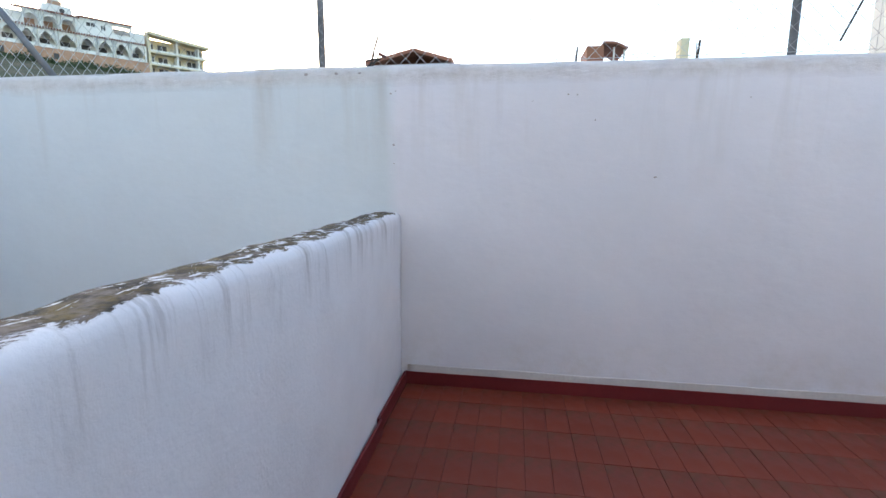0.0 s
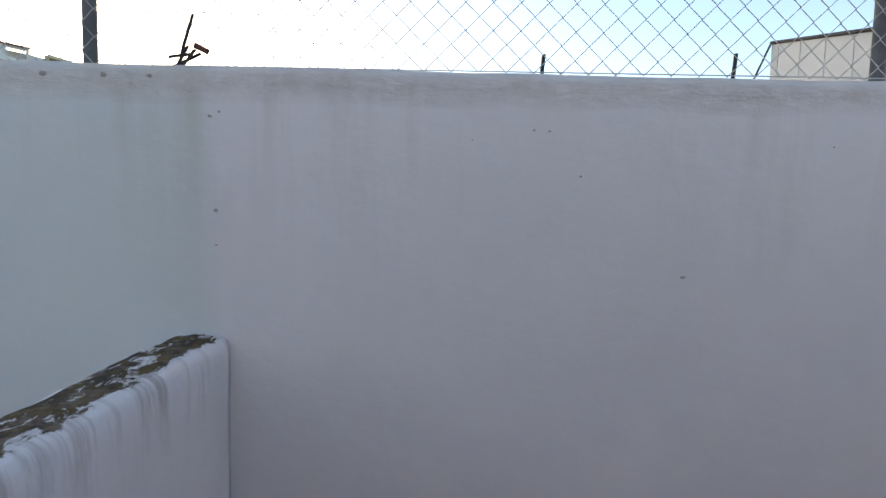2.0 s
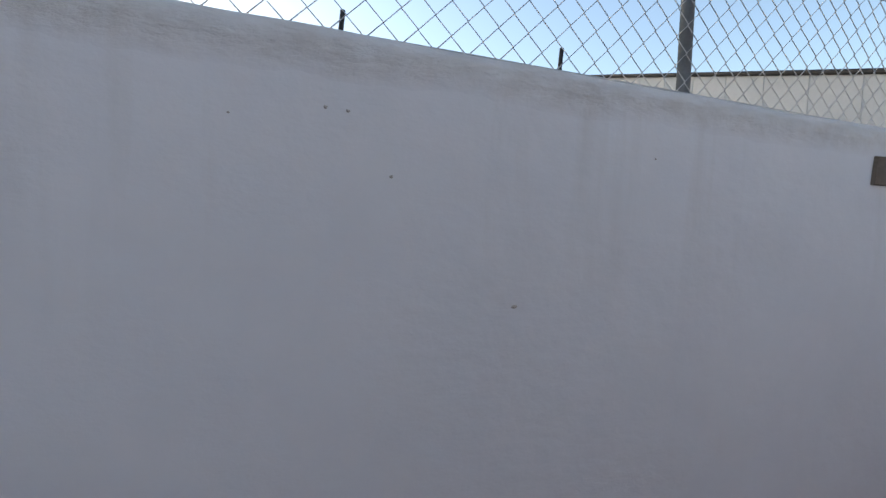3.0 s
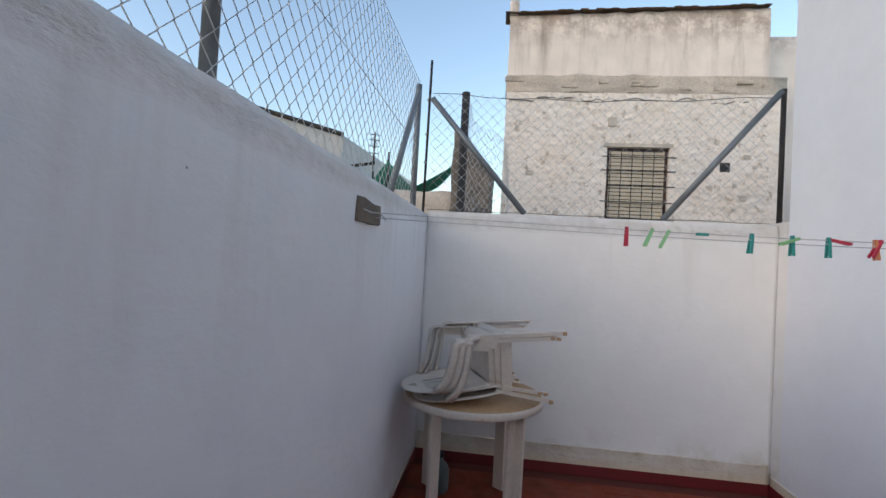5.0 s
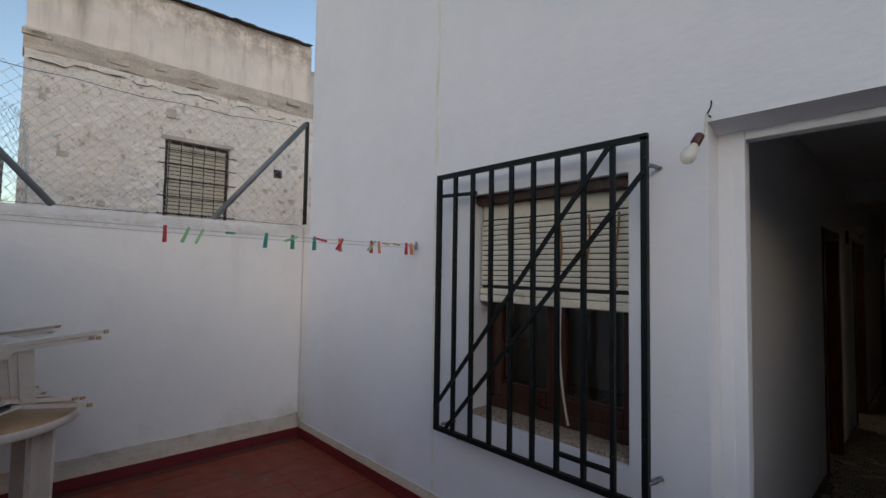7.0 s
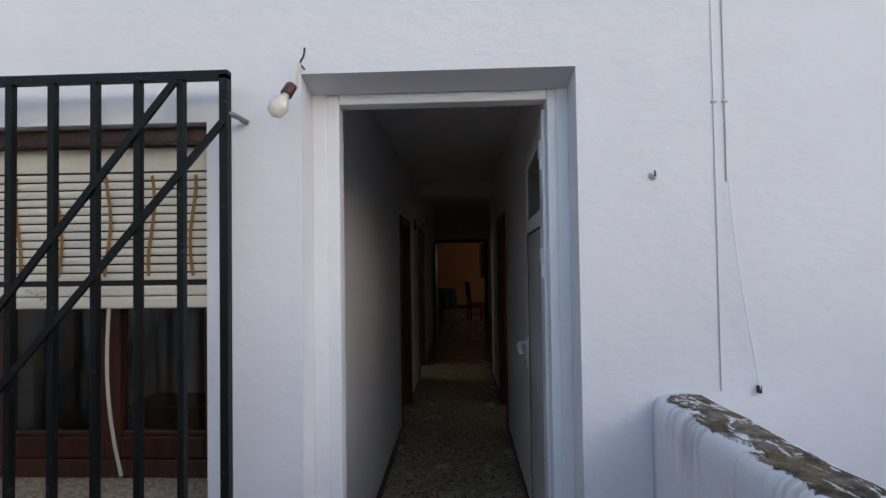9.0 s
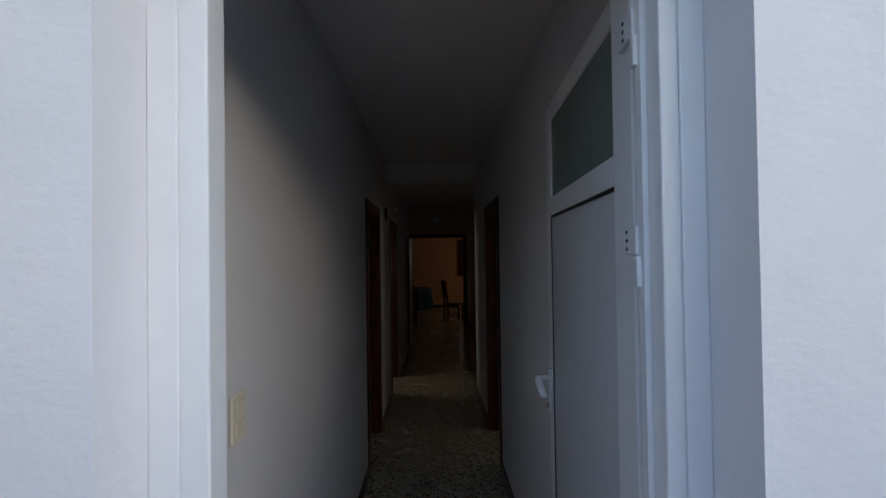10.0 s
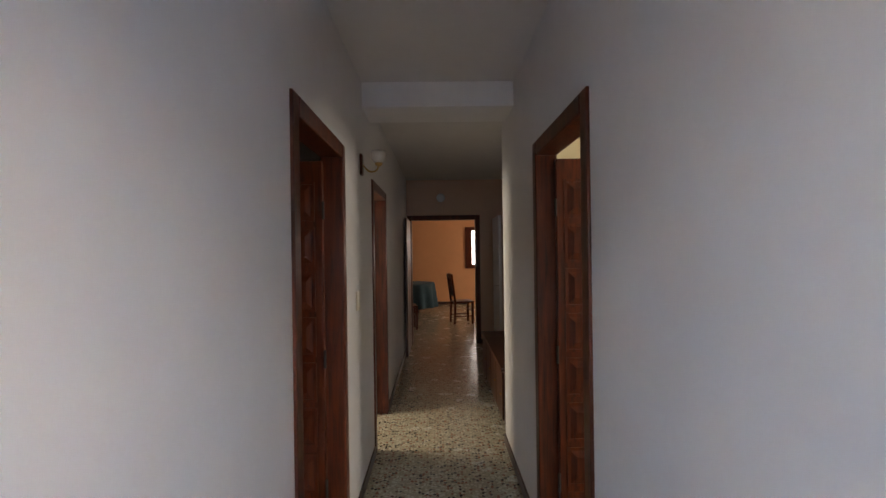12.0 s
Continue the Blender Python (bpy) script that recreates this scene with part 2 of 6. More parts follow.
        m[key] = n.done(c, 0.02 if t == 1.0 else 0.25, n.bump(n.noise(60, 2), 0.0003, 0.2) if t < 1 else None)
    # terrazzo
    n = Nodes("terrazzo")
    cell = n.add("ShaderNodeTexVoronoi", Vector=n.coord, Scale=42.0, Randomness=1.0)
    pick = n.add("ShaderNodeSeparateColor", Color=cell.outputs["Color"]).outputs[0]
    size = n.ramp(cell.outputs["Distance"], (0.40, 1.0), (0.50, 0.0))
    chip = n.mix(n.ramp(pick, (0.45, 0.0), (0.5, 1.0)), n.mix(n.ramp(pick, (0.2, 0.0), (0.25, 1.0)), (0.05, 0.035, 0.03), (0.26, 0.12, 0.07)), (0.48, 0.44, 0.33))
    base = n.mix(n.ramp(n.noise(60, 3), (0.4, 0.0), (0.6, 1.0)), (0.28, 0.24, 0.17), (0.41, 0.37, 0.27))
    c = n.mix(size, base, chip)
    m["terrazzo"] = n.done(c, n.ramp(n.noise(5), (0.3, 0.14), (0.7, 0.30)), n.bump(n.noise(1.5, 2), 0.002, 0.3))
    n = Nodes("speckled_sill_stone")
    c = n.mix(n.ramp(n.noise(90, 4, 0.7), (0.45, 0.0), (0.55, 1.0)), (0.24, 0.15, 0.10), (0.48, 0.38, 0.28))
    m["sill"] = n.done(c, 0.5, n.bump(n.noise(50, 3), 0.001))
    # old limewashed stone front
    n = Nodes("flaking_limewash")
    lump = n.add("ShaderNodeTexVoronoi", Vector=n.at((1, 1, 1.3)), Scale=6.5).outputs["Distance"]
    c = n.mix(n.ramp(n.noise(1.3, 6, 0.7), (0.38, 0.0), (0.7, 1.0)), (0.93, 0.83, 0.74), (0.86, 0.73, 0.61))
    c = n.mix(n.ramp(n.noise(5.5, 8, 0.75), (0.56, 0.0), (0.64, 1.0)), c, (0.50, 0.37, 0.26))
    c = n.mix(n.ramp(n.noise(2.3, 8, 0.72, n.at((1, 1, 1), (3, 5, 2))), (0.66, 0.0), (0.70, 0.8)), c, (0.17, 0.12, 0.08))
    c = n.mix(n.ramp(n.noise(15, 5, 0.7, n.at((1, 1, 1.5), (1, 2, 9))), (0.60, 0.0), (0.67, 0.75)), c, (0.30, 0.21, 0.14))
    m["limestone"] = n.done(c, 0.95, n.bump(n.noise(17, 6, 0.75), 0.03, 0.9, n.bump(lump, 0.05, 0.6)))
    n = Nodes("stained_cream_render")
    runs = n.ramp(n.noise(1.0, 6, 0.7, n.at((3.0, 3.0, 0.35))), (0.5, 0.0), (0.72, 1.0))
    top = n.add("ShaderNodeMapRange", Value=n.axis(2), From_Min=5.0, From_Max=6.5).outputs[0]
    c = n.mix(1.0, (0.93, 0.80, 0.70), n.ramp(n.noise(1.2, 6), (0.3, 0.8), (0.7, 1.0)), "MULTIPLY")
    c = n.mix(n.maths("MULTIPLY", n.maths("MULTIPLY", runs, top), 0.75), c, (0.26, 0.18, 0.12))
    rim = n.add("ShaderNodeMapRange", Value=n.axis(2), From_Min=6.1, From_Max=6.6).outputs[0]
    flake = n.ramp(n.noise(3.5, 8, 0.75), (0.42, 0.0), (0.56, 1.0))
    c = n.mix(n.maths("MULTIPLY", n.maths("MULTIPLY", flake, rim), 0.55), c, (0.24, 0.14, 0.09))
    c = n.mix(n.ramp(n.noise(4.2, 8, 0.75, n.at((1, 1, 1), (2, 6, 1))), (0.66, 0.0), (0.72, 0.7)), c, (0.40, 0.29, 0.20))
    m["stained"] = n.done(c, 0.9, n.bump(n.noise(6, 6), 0.02, 0.6))
    m["band"] = plain("bare_grey_stone_band", (0.80, 0.67, 0.55), 0.95, vary=0.4, scale=4, grain=0.03, speck=(0.42, 0.30, 0.20))
    m["roofclay"] = plain("clay_roof_tile", (0.32, 0.12, 0.075), 0.85, vary=0.35, scale=5, grain=0.006)
    m["rooftile_old"] = plain("weathered_roof_tile", (0.22, 0.13, 0.08), 0.9, vary=0.5, scale=6)
    m["far_white"] = plain("far_white_wall", (0.74, 0.72, 0.68), 0.9, vary=0.12, scale=1.2)
    m["far_cream"] = plain("far_cream_wall", (0.66, 0.56, 0.38), 0.9, vary=0.12, scale=1.2)
    m["far_pink"] = plain("far_pink_stone", (0.52, 0.30, 0.20), 0.9, vary=0.3, scale=2.5, grain=0.01)
    m["far_dark"] = plain("dark_opening", (0.06, 0.05, 0.05), 0.6)
    m["brick"] = plain("red_brickwork", (0.36, 0.15, 0.09), 0.9, vary=0.3, scale=4)
    m["tin"] = plain("pale_sheet_cladding", (0.46, 0.47, 0.47), 0.6, vary=0.12, scale=1.5)
    n = Nodes("dry_grass_and_scrub")
    c = n.mix(n.ramp(n.noise(0.35, 8, 0.7), (0.4, 0.0), (0.62, 1.0)), (0.05, 0.075, 0.03), (0.17, 0.13, 0.08))
    c = n.mix(n.ramp(n.noise(2.4, 6, 0.7), (0.4, 0.0), (0.6, 0.7)), c, (0.07, 0.06, 0.035))
    m["scrub"] = n.done(c, 1.0, n.bump(n.noise(1.4, 8, 0.75), 0.6, 0.9))
    return m


M = make_materials()


# ---- mesh helpers ----
def box(bm, lo, hi, bevel=0.0):
    made = bmesh.ops.create_cube(bm, size=1.0)["verts"]
    size, mid = Vector(hi) - Vector(lo), (Vector(hi) + Vector(lo)) / 2
    for v in made:
        v.co = Vector((v.co.x * size.x, v.co.y * size.y, v.co.z * size.z)) + mid
    if bevel:
        edges = list({e for v in made for e in v.link_edges})
        bmesh.ops.bevel(bm, geom=edges, offset=bevel, segments=2, affect="EDGES", profile=0.5)
    return bm


def sweep(bm, points, wide, deep=None, sides=8, cap=True, side=None):
    """A tube, or for four sides a bar, along the points. side: the way its width runs."""
    deep, pts = deep or wide, [Vector(p) for p in points]
    rings = []
    for i, p in enumerate(pts):
        way = (pts[min(i + 1, len(pts) - 1)] - pts[max(i - 1, 0)]).normalized()
        ref = Vector(side) if side else (Vector((0, 0, 1)) if abs(way.z) < 0.9 else Vector((1, 0, 0)))
        u = (ref - way * ref.dot(way)).normalized()
        v = way.cross(u)
        ring = []
        for k in range(sides):
            a = 2 * math.pi * (k + 0.5) / sides
            s = math.sqrt(2) if sides == 4 else 1.0
            ring.append(bm.verts.new(p + u * (math.cos(a) * wide / 2 * s) + v * (math.sin(a) * deep / 2 * s)))
        rings.append(ring)
    for a, b in zip(rings, rings[1:]):
        for k in range(sides):
            bm.faces.new((a[k], a[(k + 1) % sides], b[(k + 1) % sides], b[k]))
    if cap:
        bm.faces.new(rings[0][::-1])
        bm.faces.new(rings[-1])
    return bm


def lathe(bm, profile, at=(0, 0, 0), sides=24):
    """A turned shape from (radius, height) pairs, about z."""
    rings = [[bm.verts.new((at[0] + r * math.cos(2 * math.pi * k / sides), at[1] + r * math.sin(2 * math.pi * k / sides), at[2] + z)) for k in range(sides)] for r, z in profile]
    for a, b in zip(rings, rings[1:]):
        for k in range(sides):
            bm.faces.new((a[k], a[(k + 1) % sides], b[(k + 1) % sides], b[k]))
    bm.faces.new(rings[0][::-1])
    bm.faces.new(rings[-1])
    return bm


def rounded(points, radius, steps=5):
    """The points with their inner corners rounded off."""
    pts = [Vector(p) for p in points]
    out = [pts[0]]
    for a, b, c in zip(pts, pts[1:], pts[2:]):
        r = min(radius, (a - b).length * 0.48, (c - b).length * 0.48)
        p, q = b + (a - b).normalized() * r, b + (c - b).normalized() * r
        for k in range(steps + 1):
            t = k / steps
            out.append(p * (1 - t) ** 2 + b * 2 * t * (1 - t) + q * t * t)
    return out + [pts[-1]]


def mesh(bm, name, material, smooth=False):
    bmesh.ops.recalc_face_normals(bm, faces=bm.faces)
    data = bpy.data.meshes.new(name)
    bm.to_mesh(data)
    bm.free()
    data.materials.append(material)
    if smooth:
        for p in data.polygons:
            p.use_smooth = True
    return data


def part(name, bm, material, parent, label="", smooth=False):
    ob = new(name, mesh(bm, name, material, smooth))
    ob.parent = parent
    return tagged(ob, label)


def thing(name, at, label, category, group="", kind=""):
    ob = new(name)
    ob.location = at
    ob.empty_display_size = 0.1
    return tagged(ob, label, category, group, kind)


def structure(name, bm, material, label="", category="", smooth=False):
    return tagged(new(name, mesh(bm, name, material, smooth)), label, category or name.split("_")[0], "", "structure")


def boxes(*pairs):
    bm = bmesh.new()
    for lo, hi in pairs:
        box(bm, lo, hi)
    return bm


def holed(axis, a, b, lo, hi, z0, z1, holes):
    """A wall between planes a and b of an axis, from lo to hi along the other, with holes (lo, hi, z0, z1)."""
    bm = bmesh.new()

    def put(s0, s1, q0, q1):
        if s1 - s0 > 1e-4 and q1 - q0 > 1e-4:
            box(bm, (a, s0, q0) if axis == "x" else (s0, a, q0), (b, s1, q1) if axis == "x" else (s1, b, q1))

    at = lo
    for h0, h1, q0, q1 in sorted(holes):
        put(at, h0, z0, z1)
        put(h0, h1, z0, q0)
        put(h0, h1, q1, z1)
        at = h1
    put(at, hi, z0, z1)
    return bm


# ---- the yard ----
BACK, END, HOUSE_END = 2.735, 4.94, 4.82
TOP = 2.035


def uneven_wall(lo, hi, along, amount, top_wave, seed, dip=0.0, soft=False, ragged=0.0):
    """A hand-plastered wall with a wavy, rounded top."""
    bm = bmesh.new()
    n = 90
    axis = 0 if along == "x" else 1
    other = 1 - axis
    if soft:
        profile_soft = [(0, 0), (0, 0.5), (0, 0.9), (0.02, 0.98), (0.06, 0.990), (0.2, 0.998), (0.45, 1.0), (0.70, 0.999), (0.84, 0.996), (0.93, 0.987), (0.98, 0.972), (1.0, 0.945), (1, 0.5), (1, 0)]
    rings = []
    thick = hi[other] - lo[other]
    profile = [(0, 0), (0, 0.5), (0, 0.9), (0.0, 0.97), (0.02, 0.985), (0.12, 0.998), (0.5, 1.0), (0.88, 0.998), (0.98, 0.985), (1.0, 0.97), (1, 0.5), (1, 0)]
    profile = profile_soft if soft else profile
    for i in range(n + 1):
        s = lo[axis] + (hi[axis] - lo[axis]) * i / n
        ring = []
        for k, (u, w) in enumerate(profile):
            wob = noise.noise(Vector((s * 1.7, w * 3 + k * 0.2, seed)))
            rise = noise.noise(Vector((s * 2.1, seed, 0))) * top_wave + noise.noise(Vector((s * 9, seed, 4 + u))) * top_wave * 0.4
            rise -= dip * math.exp(-(((s - 1.9) / 1.3) ** 2))
            co = [0, 0, lo[2] + (hi[2] - lo[2]) * w + (rise if w > 0.92 else 0)]
            if w == 0:
                co[2] += ragged * (noise.noise(Vector((s * 3.1, seed, 2))) + 0.6 * noise.noise(Vector((s * 11, seed, 6)))) - (dip * 0.8 * math.exp(-(((s - 1.9) / 1.3) ** 2)) if ragged else 0)
            co[axis] = s
            co[other] = lo[other] + thick * u + (wob * amount if 0 < w < 0.99 else 0)
            ring.append(bm.verts.new(co))
        rings.append(ring)
    for a, b in zip(rings, rings[1:]):
        for k in range(len(profile) - 1):
            bm.faces.new((a[k], b[k], b[k + 1], a[k + 1]))
    bm.faces.new(rings[0])
    bm.faces.new(rings[-1][::-1])
    return bm


def build_yard():
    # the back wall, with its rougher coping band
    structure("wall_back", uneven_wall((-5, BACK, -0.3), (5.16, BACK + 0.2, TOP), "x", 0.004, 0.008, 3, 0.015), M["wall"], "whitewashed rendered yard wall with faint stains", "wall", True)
    bm = uneven_wall((END, 0.001, -0.3), (END + 0.18, BACK - 0.002, TOP + 0.02), "y", 0.003, 0.006, 12)
    structure("wall_end", bm, M["end"], "whitewashed end wall of the yard, damp near its foot", "wall", True)
    structure("wall_end_return", boxes(((HOUSE_END + 0.001, -0.25, -0.3), (END + 0.179, -0.001, TOP + 0.035))), M["end"], "short whitewashed return of the end wall beside the house", "wall")
    # low dividing wall with a mossy top
    bm = uneven_wall((-0.20, 0.002, -0.3), (0.0, BACK - 0.004, 1.142), "y", 0.005, 0.006, 20, 0.0, True)
    for v in bm.verts:
        v.co.x += 0.06 - 0.03 * v.co.y + 0.006 * noise.noise(v.co * 5)
        if v.co.z > 1.0:
            v.co.z += 0.008 * noise.noise(v.co * 7)
    structure("wall_divider", bm, M["streaked"], "low white dividing wall with dark run-off streaks", "wall", True)
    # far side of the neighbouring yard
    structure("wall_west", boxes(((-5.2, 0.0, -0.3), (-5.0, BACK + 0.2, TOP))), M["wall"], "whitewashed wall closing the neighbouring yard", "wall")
    structure("floor_neighbour", boxes(((-5, 0.002, -0.2), (-0.17, BACK - 0.002, -0.01))), M["joint"], "worn red floor of the neighbouring yard", "floor")
    # skirtings: a red strip, and a cream plinth at the end wall
    h = 0.085
    structure("baseboard_back", boxes(((0.004, BACK - 0.016, 0.0), (END - 0.016, BACK - 0.003, h))), M["skirting_red"], "dark red painted skirting along the yard wall", "skirting")
    structure("baseboard_divider", boxes(((0.058, 0.012, 0.0), (0.073, 0.7, h)), ((0.037, 0.701, 0.0), (0.052, 1.4, h)), ((0.016, 1.401, 0.0), (0.031, 2.1, h)), ((-0.002, 2.101, 0.0), (0.012, BACK - 0.017, h))), M["skirting_red"], "dark red painted skirting on the dividing wall", "skirting")
    structure("baseboard_end", boxes(((END - 0.015, 0.016, 0.0), (END - 0.003, BACK - 0.003, h))), M["skirting_red"], "dark red painted skirting on the end wall", "skirting")
    structure("baseboard_house", boxes(((1.265, 0.003, 0.0), (END - 0.004, 0.015, h)), ((0.016, 0.003, 0.0), (0.29, 0.015, h))), M["skirting_red"], "dark red painted skirting at the foot of the house", "skirting")
    bm = uneven_wall((END - 0.014, 0.02, h), (END - 0.001, BACK - 0.02, 0.225), "y", 0.002, 0.008, 31)
    structure("trim_plinth_end", bm, M["plinth"], "cream damp-stained plinth at the foot of the end wall", "plinth", True)
    bm = uneven_wall((0.02, BACK - 0.010, h), (END - 0.02, BACK - 0.001, 0.13), "x", 0.001, 0.007, 33)
    structure("trim_plinth_back", bm, M["chipped"], "thin cream line of mortar over the skirting", "plinth", True)
    bm = uneven_wall((1.268, 0.001, h), (END - 0.02, 0.010, 0.15), "x", 0.001, 0.006, 37)
    structure("trim_plinth_house", bm, M["plinth"], "cream mortar line at the foot of the house", "plinth", True)


build_yard()


# ---- the house ----
FLOOR = -0.05
CEIL = 2.62
LEFT, RIGHT = 1.29, 0.27
FAR = -8.83
LAST = -14.3


def build_house():
    door = (0.292, 1.258, FLOOR, 2.272)
    window = (1.60, 2.63, 0.74, 2.11)
    structure("wall_house", holed("y", -0.25, 0.0, -5.0, HOUSE_END, -0.3, 4.9, [door, window]), M["house"], "tall white rendered house front facing the yard", "wall")
    structure("wall_house_side", boxes(((HOUSE_END - 0.2, -14.5, -0.3), (HOUSE_END, -0.2505, 4.9))), M["house"], "white rendered side of the house", "wall")
    structure("wall_house_west", boxes(((-5.0, -14.5, -0.3), (-4.8, -0.2505, 4.9))), M["house"], "white rendered far side of the house", "wall")
    structure("wall_house_rear", boxes(((-4.799, -14.5, -0.3), (HOUSE_END - 0.201, -14.31, 4.9))), M["house"], "rear wall of the house", "wall")
    structure("roof", boxes(((-4.79, -14.3, 4.4), (HOUSE_END - 0.21, -0.252, 4.6))), M["far_cream"], "flat roof of the house", "roof")
    # a damp seam that runs up the render
    n = Nodes("yellowed_seam")
    c = n.mix(n.ramp(n.noise(7, 5, 0.7, n.at((3, 1, 0.6))), (0.35, 0.0), (0.65, 1.0)), (0.80, 0.80, 0.825), (0.66, 0.62, 0.50))
    seam = n.done(c, 0.85, n.bump(n.noise(30, 4), 0.003))
    structure("trim_seam", boxes(((2.945, -0.01, 0.09), (2.978, 0.0025, 4.88))), seam, "yellowed vertical seam in the house render", "seam")
    # inner floor and ceiling
    structure("floor", boxes(((-4.7, -14.3, -0.28), (HOUSE_END - 0.21, -0.05, FLOOR))), M["terrazzo"], "speckled terrazzo floor of the hall", "floor")
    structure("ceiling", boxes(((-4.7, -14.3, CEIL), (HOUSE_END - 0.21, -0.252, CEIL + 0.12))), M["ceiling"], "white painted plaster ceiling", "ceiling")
    near, far = -2.93, -3.70
    d2a, d2b = -4.87, -5.66
    top = 1.985
    structure("wall_hall_east", holed("x", LEFT, LEFT + 0.09, FAR, -0.2505, FLOOR, CEIL, [(far, near, FLOOR, top), (d2b - 0.04, d2a + 0.03, FLOOR, top)]), M["inside"], "pale grey-white painted hall wall with two doorways", "wall")
    structure("wall_hall_west", holed("x", RIGHT - 0.09, RIGHT, -4.98, -0.2505, FLOOR, CEIL, [(far, near, FLOOR, top)]), M["inside"], "pale grey-white painted hall wall with a doorway", "wall")
    structure("wall_hall_jog", boxes(((-0.60, -4.98, FLOOR), (RIGHT - 0.091, -4.89, CEIL))), M["inside"], "short return where the hall widens", "wall")
    structure("wall_hall_wide", boxes(((-0.69, FAR, FLOOR), (-0.60, -4.89, CEIL))), M["inside"], "painted wall of the wider hall", "wall")
    structure("beam", boxes(((RIGHT + 0.001, -4.78, 2.453), (LEFT - 0.001, -4.395, CEIL - 0.001))), M["beam"], "white painted beam across the hall, lightened for the daylight on its face", "beam")
    structure("wall_living_front", holed("y", FAR - 0.12, FAR, -4.7, HOUSE_END - 0.21, FLOOR, CEIL, [(0.16, 1.25, FLOOR, 2.0)]), M["dim_peach"], "peach wall with the living room doorway, toned for its lower light", "wall")
    structure("wall_living_rear", holed("y", LAST, LAST + 0.1, -3.0, HOUSE_END - 0.21, FLOOR, CEIL, [(-0.9, 0.02, 0.95, 2.1)]), M["peach"], "warm peach living room wall", "wall")
    structure("wall_living_west", holed("x", -3.1, -3.0, LAST, FAR - 0.121, FLOOR, CEIL, [(-13.2, -12.0, 0.8, 2.2)]), M["peach"], "peach living room wall with a window", "wall")
    structure("wall_room_rear", boxes(((LEFT + 0.091, -4.3, FLOOR), (HOUSE_END - 0.21, -4.2, CEIL))), M["inside"], "white wall of the front room", "wall")
    structure("wall_side_room", boxes(((3.4, FAR + 0.001, FLOOR), (3.5, -4.301, CEIL)), ((LEFT + 0.091, -6.9, FLOOR), (3.399, -6.8, CEIL))), M["cream_room"], "cream walls of the side room", "wall")
    structure("wall_back_room", boxes(((-3.0, -4.88, FLOOR), (-2.9, -0.2505, CEIL)), ((-2.899, -4.88, FLOOR), (RIGHT - 0.092, -4.78, CEIL))), M["cream_room"], "cream walls of the back room", "wall")
    # skirting of the hall
    for name, lo, hi in (("baseboard_hall_east", (LEFT - 0.012, -2.85, FLOOR), (LEFT - 0.001, -0.26, FLOOR + 0.07)), ("baseboard_hall_west", (RIGHT + 0.001, -2.85, FLOOR), (RIGHT + 0.012, -1.0, FLOOR + 0.07)),
                         ("baseboard_hall_mid", (LEFT - 0.012, -4.79, FLOOR), (LEFT - 0.001, -3.79, FLOOR + 0.07)), ("baseboard_hall_mid_west", (RIGHT + 0.001, -4.98, FLOOR), (RIGHT + 0.012, -3.79, FLOOR + 0.07)),
                         ("baseboard_hall_far", (LEFT - 0.012, FAR + 0.02, FLOOR), (LEFT - 0.001, -5.75, FLOOR + 0.07)), ("baseboard_hall_end", (-0.59, FAR + 0.001, FLOOR), (0.10, FAR + 0.012, FLOOR + 0.07)),
                         ("baseboard_living", (0.0, LAST + 0.101, FLOOR), (4.5, LAST + 0.113, FLOOR + 0.08))):
        structure(name, boxes((lo, hi)), M["darkwood"], "dark brown skirting along the wall", "skirting")


build_house()


def casing(name, x0, x1, y0, y1, top, through_x, wide=0.075):
    """A dark wooden door frame. It stands in a wall that runs along y if through_x, else along x."""
    ob = tagged(thing(name, ((x0 + x1) / 2, (y0 + y1) / 2, FLOOR), "dark varnished wooden door frame", "door frame", "door frames of the hall", "structure"))
    base = Vector(ob.location)

    def bar(kind, lo, hi):
        part(kind, box(bmesh.new(), Vector(lo) - base, Vector(hi) - base, 0.006), M["doorwood"], ob)

    if through_x:
        bar("jamb", (x0, y0, FLOOR), (x1, y0 + wide, top + wide))
        bar("jamb", (x0, y1 - wide, FLOOR), (x1, y1, top + wide))
        bar("head", (x0, y0 + wide + 0.001, top), (x1, y1 - wide - 0.001, top + wide))
    else:
        bar("jamb", (x0, y0, FLOOR), (x0 + wide, y1, top + wide))
        bar("jamb", (x1 - wide, y0, FLOOR), (x1, y1, top + wide))
        bar("head", (x0 + wide + 0.001, y0, top), (x1 - wide - 0.001, y1, top + wide))
    return ob


